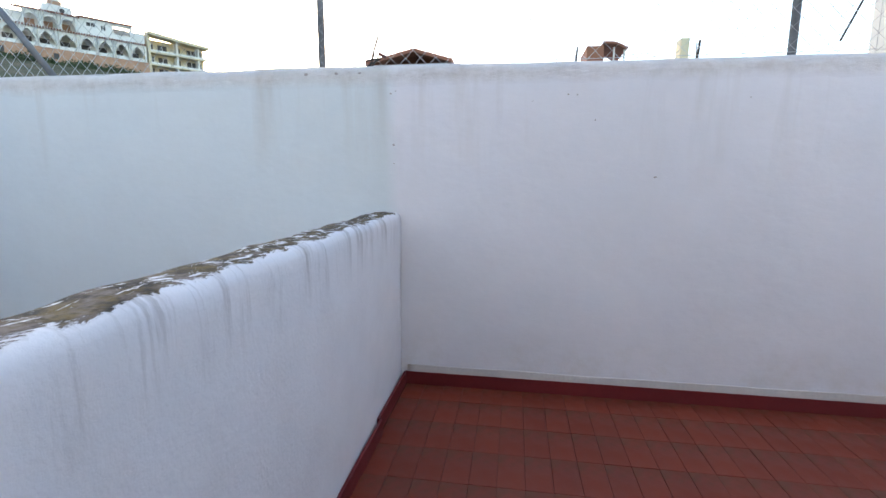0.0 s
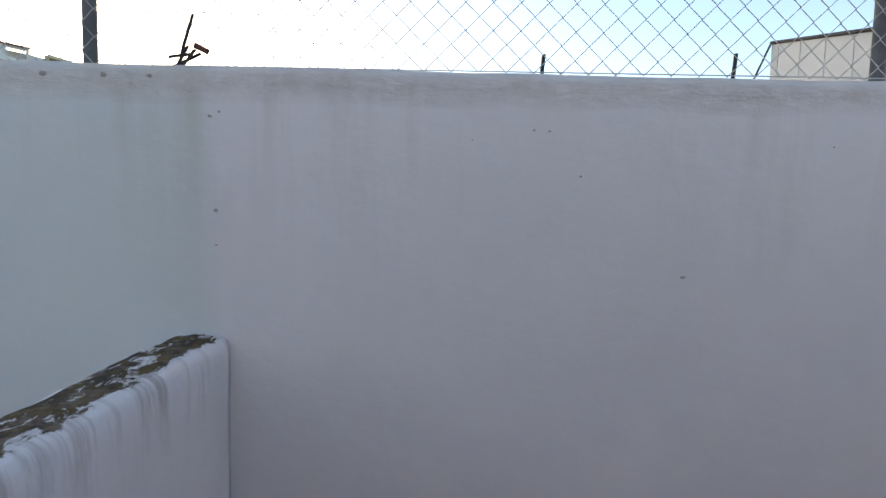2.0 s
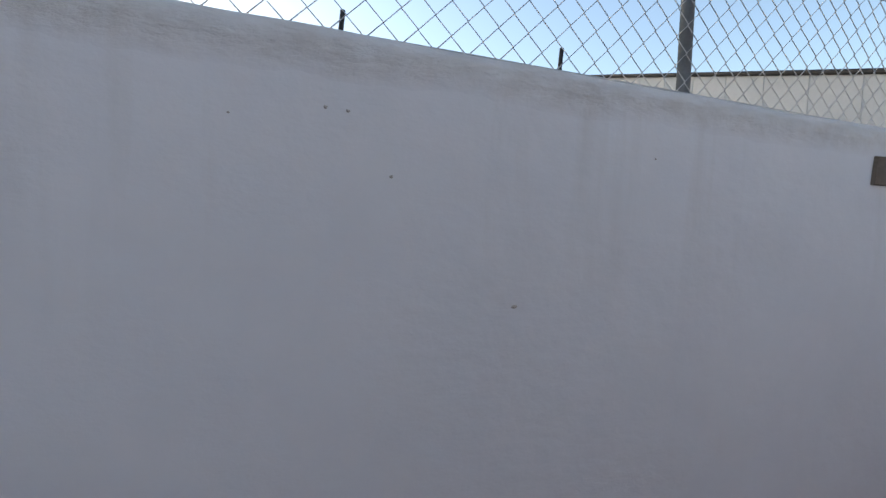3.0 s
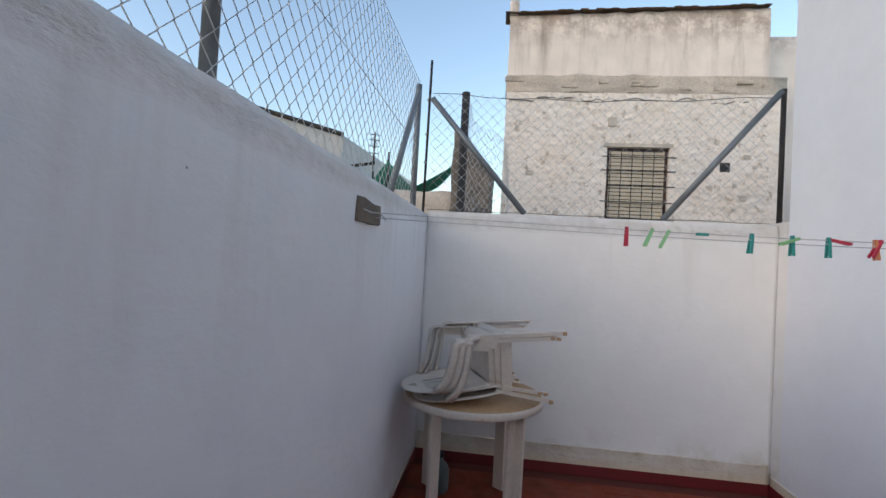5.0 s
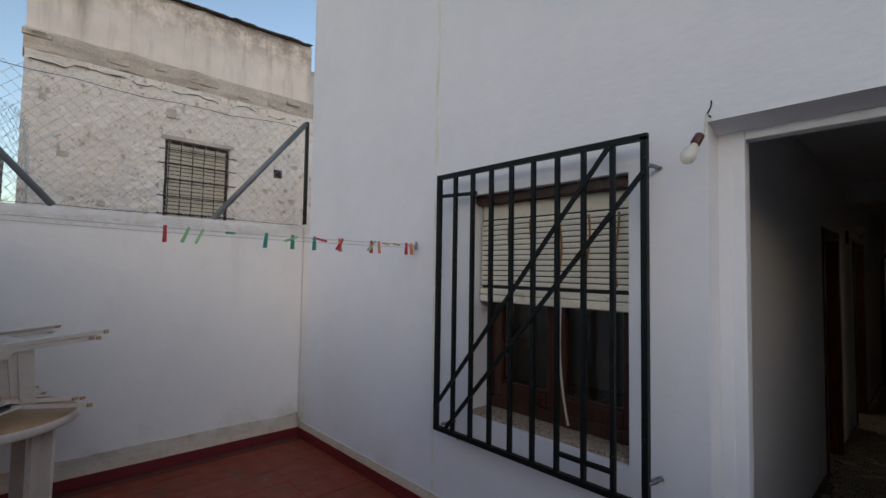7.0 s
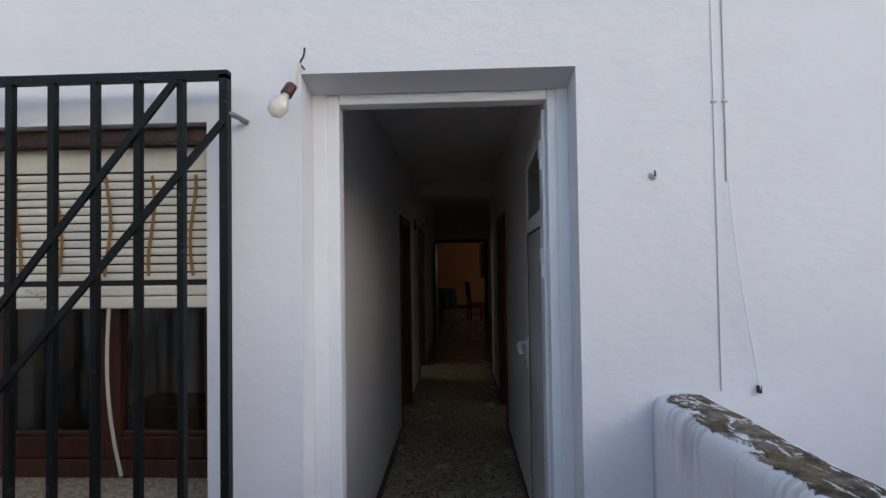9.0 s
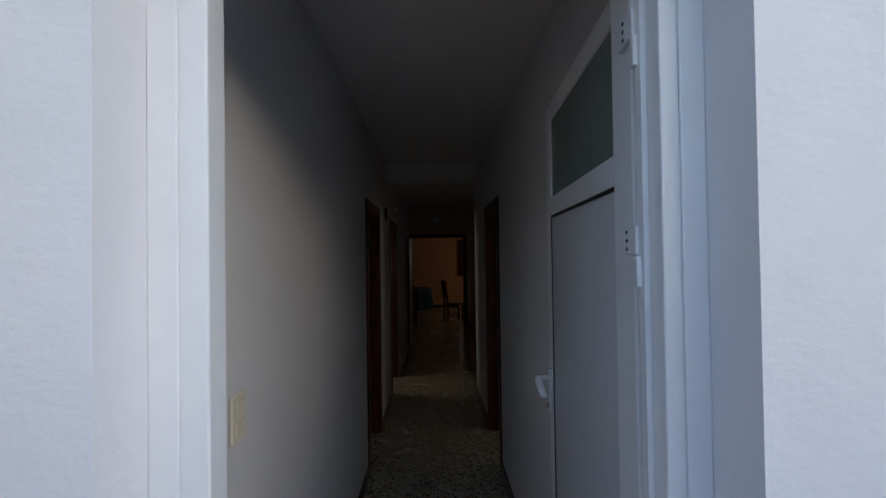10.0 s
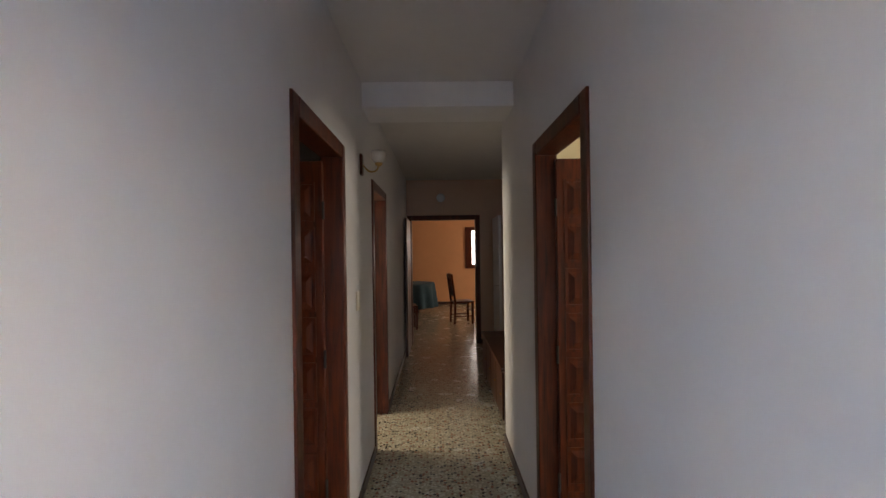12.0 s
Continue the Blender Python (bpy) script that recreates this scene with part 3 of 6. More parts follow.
def panelled_door(name, hinge, way, label, stuff="doorwood"):
    """An open mahogany leaf with two columns of raised square panels; it stands across the room along way (+1 or -1 in x)."""
    ob = tagged(thing(name, hinge, label, "door", "panelled doors of the hall", "structure"))
    w, h, t = 0.74, 2.0, 0.038
    part("leaf", box(bmesh.new(), (min(0, way * w), -t / 2, 0.012), (max(0, way * w), t / 2, h), 0.004), M[stuff], ob)
    proto = None
    for row in range(8):
        for col in range(3):
            cx, cz = way * (0.13 + col * 0.24), 0.20 + row * 0.228
            if proto is None:
                bm = bmesh.new()
                made = box(bm, (-0.075, 0, -0.082), (0.075, 0.012, 0.082)).verts
                for v in made:
                    if v.co.y > 0.006:
                        v.co.x, v.co.z = v.co.x * 0.62, v.co.z * 0.62
                box(bm, (-0.092, -0.004, -0.099), (0.092, 0.004, -0.085))
                box(bm, (-0.092, -0.004, 0.085), (0.092, 0.004, 0.099))
                box(bm, (-0.092, -0.004, -0.0849), (-0.078, 0.004, 0.0849))
                box(bm, (0.078, -0.004, -0.0849), (0.092, 0.004, 0.0849))
                proto = mesh(bm, "panel", M[stuff])
            ob2 = new("panel", proto)
            ob2.parent, ob2.location = ob, (cx, t / 2 + 0.001, cz)
    for z in (0.35, 1.0, 1.75):
        part("hinge", sweep(bmesh.new(), [(way * -0.006, t / 2 + 0.004, z - 0.045), (way * -0.006, t / 2 + 0.004, z + 0.045)], 0.014), M["rust"], ob, "dark steel hinge")
    bm = bmesh.new()
    box(bm, (way * 0.66 - 0.02, t / 2, 0.93), (way * 0.66 + 0.02, t / 2 + 0.006, 1.12), 0.002)
    sweep(bm, rounded([(way * 0.66, t / 2 + 0.005, 1.05), (way * 0.66, t / 2 + 0.045, 1.05), (way * 0.56, t / 2 + 0.05, 1.05)], 0.02), 0.014)
    part("door_handle", bm, M["brass"], ob, "aged brass handle")
    return ob


casing("door_frame", LEFT - 0.012, LEFT + 0.102, -3.755, -2.865, 1.975, True)
casing("door_frame", RIGHT - 0.102, RIGHT + 0.012, -3.765, -2.870, 1.975, True)
casing("door_frame", LEFT - 0.012, LEFT + 0.102, -5.74, -4.80, 1.96, True)
casing("door_frame", 0.10, 1.285, FAR - 0.13, FAR + 0.012, 1.97, False)
panelled_door("door_1", (LEFT + 0.085, -3.655, FLOOR), 1, "open mahogany door with raised square panels")
panelled_door("door_2", (RIGHT - 0.085, -3.665, FLOOR), -1, "open mahogany door with raised square panels")
panelled_door("door_3", (LEFT + 0.11, -5.635, FLOOR), 1, "dark panelled door standing open into the side room", "darkwood")


def living_door():
    ob = thing("door_4", (1.262, FAR + 0.02, FLOOR), "dark wooden living room door folded back against the hall wall", "door", kind="structure")
    part("leaf", box(bmesh.new(), (-0.036, 0.01, 0.012), (0.0, 0.92, 2.0), 0.004), M["darkwood"], ob)
    part("edge_strip", box(bmesh.new(), (-0.044, 0.86, 0.6), (-0.037, 0.90, 1.55), 0.002), M["steel"], ob, "bright steel edge strip")
    ob = thing("door_5", (-0.10, FAR + 0.06, FLOOR), "white door standing open at the end of the hall", "door", kind="structure")
    part("leaf", box(bmesh.new(), (-0.04, 0.0, 0.012), (0.0, 0.75, 2.03), 0.004), M["alu"], ob)
    part("door_handle", sweep(bmesh.new(), rounded([(0.0, 0.7, 1.0), (0.04, 0.7, 1.0), (0.045, 0.6, 1.0)], 0.02), 0.016), M["steel"], ob, "steel handle")


living_door()


def yard_door():
    """White aluminium frame and the open leaf with a glazed upper light."""
    y0, y1 = -0.20, -0.132
    ob = thing("door_frame", (0.76, y0, FLOOR), "white lacquered aluminium door frame in the house front", "door frame", kind="structure")
    base = Vector(ob.location)

    def bar(kind, lo, hi, mat="alu", bevel=0.004, label=""):
        return part(kind, box(bmesh.new(), Vector(lo) - base, Vector(hi) - base, bevel), M[mat], ob, label)

    bar("jamb", (1.157, y0, FLOOR), (1.2579, y1, 2.2715))
    bar("jamb", (0.2921, y0, FLOOR), (0.369, y1, 2.2715))
    bar("head", (0.3695, y0, 2.203), (1.1565, y1, 2.2715))
    bar("cover_strip", (1.205, y1 + 0.001, FLOOR), (1.2578, y1 + 0.007, 2.2712), "alu", 0.003)
    bar("cover_strip", (0.2922, y1 + 0.001, FLOOR), (0.337, y1 + 0.007, 2.2712), "alu", 0.003)
    bar("stop", (0.3695, y0 - 0.006, FLOOR), (0.381, y0 + 0.02, 2.18), "alu", 0.001)
    bm = bmesh.new()
    ends = []
    for px in (0.2925, 1.2575):
        ends.append([bm.verts.new((px, py, pz)) for py, pz in ((-0.003, 2.2712), (-0.1235, 2.2712), (-0.1235, 2.24))])
    for k in range(3):
        bm.faces.new((ends[0][k], ends[0][(k + 1) % 3], ends[1][(k + 1) % 3], ends[1][k]))
    bm.faces.new(ends[0][::-1])
    bm.faces.new(ends[1])
    structure("trim_soffit", bm, M["house"], "sloping rendered soffit over the yard door", "soffit")
    structure("door_sill", boxes(((0.3005, -0.25, FLOOR + 0.001), (1.2525, 0.0, -0.004))), M["tile"], "red clay threshold of the yard door", "threshold")

    leaf = thing("door_6", (0.364, -0.212, FLOOR), "white aluminium yard door standing open, with frosted upper pane", "door", kind="structure")
    leaf.rotation_euler = (0, 0, radians(-3.6))
    w, t, h = 1.03, 0.026, 2.24

    def bit(kind, lo, hi, mat="alu", bevel=0.003, parent=leaf, label=""):
        return part(kind, box(bmesh.new(), lo, hi, bevel), M[mat], parent, label)

    # the leaf stands along -y; its two faces look along x
    bit("stile", (-t, -0.178, 0.02), (0, 0, h))
    bit("stile", (-t, -w, 0.02), (0, -w + 0.075, h))
    bit("rail", (-t, -w + 0.0755, h - 0.06), (0, -0.1785, h))
    bit("rail", (-t, -w + 0.0755, 1.800), (0, -0.1785, 1.872))
    bit("rail", (-t, -w + 0.0755, 0.02), (0, -0.1785, 0.13))
    bit("edge_profile", (0.0005, -0.130, 0.02), (0.010, -0.03, h), "alu", 0.003)
    bit("panel", (-t + 0.006, -w + 0.079, 0.135), (-0.006, -0.182, 1.790), "panel", 0.001)
    bit("pane", (-t + 0.010, -w + 0.076, 1.873), (-0.010, -0.179, h - 0.061), "frosted", 0.0, label="dark frosted glass pane")
    seal = bmesh.new()
    for lo, hi in (((-0.0055, -w + 0.076, 1.7905), (-0.001, -0.179, 1.7995)), ((-0.0055, -w + 0.0757, 0.135), (-0.001, -w + 0.0787, 1.788))):
        box(seal, lo, hi)
    part("seal", seal, M["seal"], leaf, "black rubber seal")
    for z in (0.30, 1.67, 2.09):
        hinge = bit("hinge", (0.0105, -0.075, z - 0.028), (0.022, 0.012, z + 0.028), "alu", 0.003, label="white hinge with dark screws")
        part("knuckle", box(bmesh.new(), (0.012, 0.002, z - 0.09), (0.024, 0.022, z - 0.030), 0.004), M["alu"], hinge)
        for dz in (-0.017, 0.0, 0.017):
            screw = sweep(bmesh.new(), [(0.0215, -0.035, z + dz), (0.0232, -0.035, z + dz)], 0.009)
            part("screw", screw, M["seal"], hinge)
    # lever handle with its plate and lock
    bm = box(bmesh.new(), (0.0005, -w + 0.018, 1.00), (0.012, -w + 0.056, 1.185), 0.005)
    sweep(bm, rounded([(0.008, -w + 0.037, 1.145), (0.052, -w + 0.037, 1.148), (0.060, -w + 0.10, 1.140), (0.050, -w + 0.155, 1.105)], 0.02), 0.022, 0.03, 10)
    part("door_handle", bm, M["alu"], leaf, "white lever handle", True)
    part("lock", sweep(bmesh.new(), [(0.011, -w + 0.037, 1.035), (0.024, -w + 0.037, 1.035)], 0.020), M["steel"], leaf, "steel lock cylinder")



yard_door()


# ---- window with its grille and shutter ----
def yard_window():
    x0, x1, z0, z1 = 1.60, 2.63, 0.74, 2.11
    win = thing("window_1", ((x0 + x1) / 2, -0.2, z0), "brown wooden two-leaf window behind a half-lowered shutter", "window", kind="structure")
    b = Vector(win.location)

    def bit(kind, lo, hi, mat="brown", bevel=0.004, parent=win, label="", smooth=False):
        return part(kind, box(bmesh.new(), Vector(lo) - b, Vector(hi) - b, bevel), M[mat], parent, label, smooth)

    fr = bit("window_frame", (x0 + 0.001, -0.24, z0 + 0.03), (x0 + 0.05, -0.17, z1 - 0.002))
    bit("window_frame", (x1 - 0.05, -0.24, z0 + 0.03), (x1 - 0.001, -0.17, z1 - 0.002))
    bit("window_frame", (x0 + 0.0505, -0.24, z0 + 0.03), (x1 - 0.0505, -0.17, z0 + 0.10))
    mid = (x0 + x1) / 2
    for a, c in ((x0 + 0.052, mid - 0.001), (mid + 0.001, x1 - 0.052)):
        bit("leaf_stile", (a, -0.225, z0 + 0.102), (a + 0.062, -0.18, 1.95))
        bit("leaf_stile", (c - 0.062, -0.225, z0 + 0.102), (c, -0.18, 1.95))
        bit("leaf_rail", (a + 0.0625, -0.225, z0 + 0.102), (c - 0.0625, -0.18, z0 + 0.185))
        bit("leaf_bead", (a + 0.0625, -0.215, z0 + 0.1855), (c - 0.0625, -0.19, z0 + 0.205))
        pane = bit("pane", (a + 0.0625, -0.207, z0 + 0.2055), (c - 0.0625, -0.202, 1.95), "glass", 0.0)
        pane.visible_shadow = False
    bit("window_sill", (x0 + 0.002, -0.245, z0 + 0.001), (x1 - 0.002, -0.02, z0 + 0.028), "sill", 0.004, label="speckled stone sill")

    sh = thing("roller_shutter", (mid, -0.10, 1.44), "cream plastic roller shutter let down half way", "shutter")
    b2 = Vector(sh.location)
    part("head_board", box(bmesh.new(), Vector((x0 + 0.002, -0.165, 2.055)) - b2, Vector((x1 - 0.002, -0.05, 2.107)) - b2, 0.003), M["darkwood"], sh, "dark wooden head board")
    part("lintel_board", box(bmesh.new(), Vector((x0 + 0.003, -0.135, 1.955)) - b2, Vector((x1 - 0.003, -0.115, 2.053)) - b2, 0.004), M["shutter"], sh)
    proto = None
    z = 1.952
    while z > 1.555:
        if proto is None:
            bm = bmesh.new()
            sweep(bm, [(x0 + 0.012 - b2.x, 0, 0), (x1 - 0.012 - b2.x, 0, 0)], 0.0275, 0.010, 8, True, (0, 0, 1))
            proto = mesh(bm, "slat", M["shutter"])
        slat = new("slat", proto)
        slat.parent, slat.location = sh, (0, 0.004 + random.uniform(-0.001, 0.001), z - 0.016 - b2.z)
        z -= 0.0315
    part("bottom_rail", box(bmesh.new(), (x0 + 0.010 - b2.x, -0.008, 0.0), (x1 - 0.010 - b2.x, 0.024, 0.044), 0.008), M["shutter"], sh, "thicker cream bottom rail")
    part("bottom_rail", box(bmesh.new(), (x0 + 0.011 - b2.x, -0.006, 0.047), (x1 - 0.011 - b2.x, 0.020, 0.084), 0.007), M["shutter"], sh)
    # added black sheet that paints the shade seen between the slats
    part("backing", box(bmesh.new(), (x0 + 0.012 - b2.x, -0.016, 0.02), (x1 - 0.012 - b2.x, -0.008, 0.52)), M["seal"], sh, "black sheet for the shade in the gaps between the slats")
    for k, x in enumerate((1.70, 1.86, 2.03, 2.22, 2.38, 2.53)):
        pts = [(x + 0.012 * math.sin(i * 0.55 + k) - b2.x, 0.016, 0.12 + 0.042 * i) for i in range(10)]
        part("tape", sweep(bmesh.new(), pts, 0.012, 0.002, 4, True, (1, 0, 0)), M["tape"], sh, "loose yellowed tape")
    pts = [(2.02 - b2.x - 0.05 * t * t, 0.02 + 0.02 * math.sin(t * 3), 0.0 - 0.62 * t) for t in [i / 10 for i in range(11)]]
    part("pull_strap", sweep(bmesh.new(), pts, 0.012, 0.004, 4), M["cord"], sh, "hanging pale pull cord")

    g = thing("window_grille", (2.14, 0.11, 0.64), "black painted iron grille with two crossing diagonal bars", "grille")
    gx0, gx1, h = 1.475 - 2.14, 2.805 - 2.14, 1.59

    def bar(kind, a, c, w=0.024, d=0.024, label=""):
        return part(kind, sweep(bmesh.new(), [a, c], w, d, 4, True, (1, 0, 0) if abs(a[0] - c[0]) < 0.01 else (0, 0, 1)), M["iron"], g, label)

    bar("frame_bar", (gx0, 0, 0), (gx0, 0, h), 0.028, 0.028)
    bar("frame_bar", (gx1, 0, 0), (gx1, 0, h), 0.028, 0.028)
    bar("frame_bar", (gx0 - 0.014, 0, 0), (gx1 + 0.014, 0, 0), 0.028, 0.028)
    bar("frame_bar", (gx0 - 0.014, 0, h), (gx1 + 0.014, 0, h), 0.028, 0.028)
    for i in range(1, 9):
        x = gx0 + (gx1 - gx0) * i / 9
        bar("upright", (x, 0.0, 0.012), (x, 0.0, h - 0.012), 0.022, 0.022)
    bar("diagonal", (gx1, 0.016, 0.13), (gx0 + 0.16, 0.016, h - 0.02), 0.022, 0.012)
    bar("diagonal", (gx1 - 0.10, 0.016, 0.02), (gx0, 0.016, h - 0.16), 0.022, 0.012)
    bar("short_bar", (gx0 + 0.15, 0.0, 0.10), (gx0 + 0.45, 0.0, 0.10), 0.020, 0.020)
    bar("short_bar", (gx1 - 0.01, -0.01, h - 0.12), (gx1 - 0.27, -0.06, h - 0.12), 0.020, 0.020)
    for x, z in ((gx0 - 0.02, h - 0.125), (gx0 - 0.02, 0.10), (gx1 - 0.06, 0.03), (gx1 - 0.20, -0.02)):
        bm = sweep(bmesh.new(), rounded([(x, -0.112, z), (x, -0.055, z), (x + 0.012, 0.0, z)], 0.01), 0.020, 0.014, 6)
        lathe(bm, [(0.004, -0.006), (0.016, -0.004), (0.016, 0.004), (0.004, 0.006)], (x, -0.095, z), 8)
        part("bracket", bm, M["galv"], g, "grey steel wall bracket", True)


yard_window()


# ---- fences ----
def chain_link(bm, origin, along, length, height, pitch=0.095, wire=0.0044, sag=0.012, seed=1.0):
    """Woven zigzag wires: each one crosses half a mesh to either side."""
    u, up = Vector(along).normalized(), Vector((0, 0, 1))
    out = u.cross(up)
    count, rows = int(length / (pitch / 2)), int(height / (pitch / 2))
    for i in range(count):
        pts = []
        for j in range(rows + 1):
            side = 1 if (i + j) % 2 else 0
            s, z = (i + side) * pitch / 2, j * pitch / 2
            bulge = sag * noise.noise(Vector((s * 1.3, z * 1.3, seed)))
            pts.append(Vector(origin) + u * (s + bulge * 0.3) + up * (z + bulge * 0.5) + out * (bulge + (0.002 if side else -0.002)))
        sweep(bm, pts, wire, wire, 3, False, out)
    return bm


def post(name, parent, a, b, wide, mat="galv", label=""):
    o = Vector(parent.location)
    bm = sweep(bmesh.new(), [Vector(a) - o, Vector(b) - o], wide, wide, 12)
    return part(name, bm, M[mat], parent, label, True)


def build_fences():
    y, x = BACK + 0.115, 5.03
    f = thing("chain_link_fence", (0, y, TOP), "galvanised chain-link fence standing on the yard wall", "fence", "fences of the yard")
    o = Vector(f.location)
    part("mesh_netting", chain_link(bmesh.new(), (-4.9, 0.0, 0.012), (1, 0, 0), 9.75, 1.05), M["wire"], f, "woven diamond wire netting")
    for px in (-3.35, -0.57, 2.2):
        post("post", f, (px, y + 0.03, TOP - 0.06), (px, y + 0.03, TOP + 1.12), 0.045)
    post("post", f, (4.86, y, TOP - 0.05), (4.86, y, TOP + 1.05), 0.05)
    post("brace", f, (4.84, y, TOP + 0.98), (4.02, y - 0.01, TOP + 0.01), 0.045)
    post("brace", f, (-3.33, y - 0.01, TOP + 0.95), (-2.55, y - 0.01, TOP + 0.01), 0.045)
    for dz in (0.012, 0.53, 1.06):
        post("tension_wire", f, (-4.9, y - 0.004, TOP + dz), (4.87, y - 0.004, TOP + dz + 0.01), 0.004, "wire")
    f2 = thing("chain_link_fence", (x, 1.4, TOP + 0.02), "galvanised chain-link fence standing on the end wall", "fence", "fences of the yard")
    part("mesh_netting", chain_link(bmesh.new(), (0.0, 1.36, 0.012), (0, -1, 0), 2.74, 1.0, seed=5.0), M["wire"], f2, "woven diamond wire netting")
    post("brace", f2, (x, 2.76, 3.03), (x - 0.01, 1.93, TOP + 0.03), 0.05)
    post("brace", f2, (x, -0.03, 3.12), (x - 0.01, 0.83, TOP + 0.03), 0.05)
    post("post", f2, (x, -0.045, TOP - 0.0), (x, -0.045, 3.14), 0.04, "rust", "dark rusty end post")
    pts = [(0.0, 1.36 - 2.74 * i / 12, 1.02 + 0.01 * math.sin(i * 1.9) - 0.05 * math.sin(math.pi * i / 12)) for i in range(13)]
    part("tension_wire", sweep(bmesh.new(), pts, 0.004, 0.004, 4), M["rust"], f2)
    pts = [(0.0, 1.36 - 2.74 * i / 12, 0.014 + 0.004 * math.sin(i * 2.1)) for i in range(13)]
    part("tension_wire", sweep(bmesh.new(), pts, 0.004, 0.004, 4), M["rust"], f2)
    r = thing("steel_rod", (5.085, 2.80, TOP - 0.1), "thin dark steel rod wired to the fence corner", "rod")
    post("rod", r, (5.085, 2.80, TOP - 0.1), (5.07, 2.79, 3.38), 0.022, "rust")
    for z in (0.55, 0.80, 1.1):
        part("wire_tie", lathe(bmesh.new(), [(0.014, -0.01), (0.02, 0.0), (0.014, 0.01)], (0, 0, z), 8), M["wire"], r)
    p2 = thing("fence_post", (5.35, 2.50, -0.3), "old grey fence post with torn netting behind the wall", "fence post")
    post("post", p2, (5.35, 2.50, -0.3), (5.35, 2.50, 3.2), 0.075, "rust")
    bm = chain_link(bmesh.new(), (0.0, 0.0, 2.35), (0.85, -0.25, 0), 1.6, 1.05, sag=0.12, seed=9.0)
    part("torn_netting", bm, M["wire"], p2, "sagging torn wire netting")
    # two short rods behind the wall
    for rx, z in ((1.03, 2.14), (1.72, 2.155)):
        q = thing("steel_rod", (rx, BACK + 0.19, TOP - 0.02), "short dark steel rod at the back of the wall", "rod", "short rods")
        post("rod", q, (rx, BACK + 0.19, TOP - 0.02), (rx + 0.01, BACK + 0.19, z), 0.014, "rust")


build_fences()


# ---- things in the yard ----
def garden_table():
    ob = thing("garden_table", (4.30, 2.250, 0.0), "round white plastic garden table with a dusty brown top", "table")
    r = 0.474
    ob.scale = (1, 1, 1.035)
    part("tabletop", lathe(bmesh.new(), [(r - 0.035, 0.690), (r - 0.006, 0.690), (r, 0.697), (r, 0.728), (r - 0.004, 0.735), (r - 0.010, 0.736)], sides=64), M["plastic"], ob, "", True)
    part("dusty_top", lathe(bmesh.new(), [(r - 0.011, 0.7362), (r - 0.013, 0.7385), (0.2, 0.739)], sides=64), M["tabletop"], ob, "brown dust lying on the top", True)
    proto = None
    for k in range(4):
        a = math.pi / 4 + k * math.pi / 2 + 0.12
        if proto is None:
            bm = bmesh.new()
            for dx, dy, w, d in ((0, 0, 0.085, 0.022), (0.033, -0.03, 0.022, 0.075)):
                sweep(bm, [(dx, dy, 0.0), (dx * 1.1, dy * 1.1, 0.70)], w, d, 4, True, (1, 0, 0))
            proto = mesh(bm, "leg", M["plastic"])
        leg = new("leg", proto)
        leg.parent, leg.location, leg.rotation_euler = ob, (0.34 * math.cos(a), 0.34 * math.sin(a), 0.0), (0, 0, a + math.pi / 2)


garden_table()


def ribbon(points, wide, thick, toward, bm=None):
    """A flat moulded strip along the points; wide is measured along toward."""
    return sweep(bm or bmesh.new(), points, wide, thick, 4, True, toward)


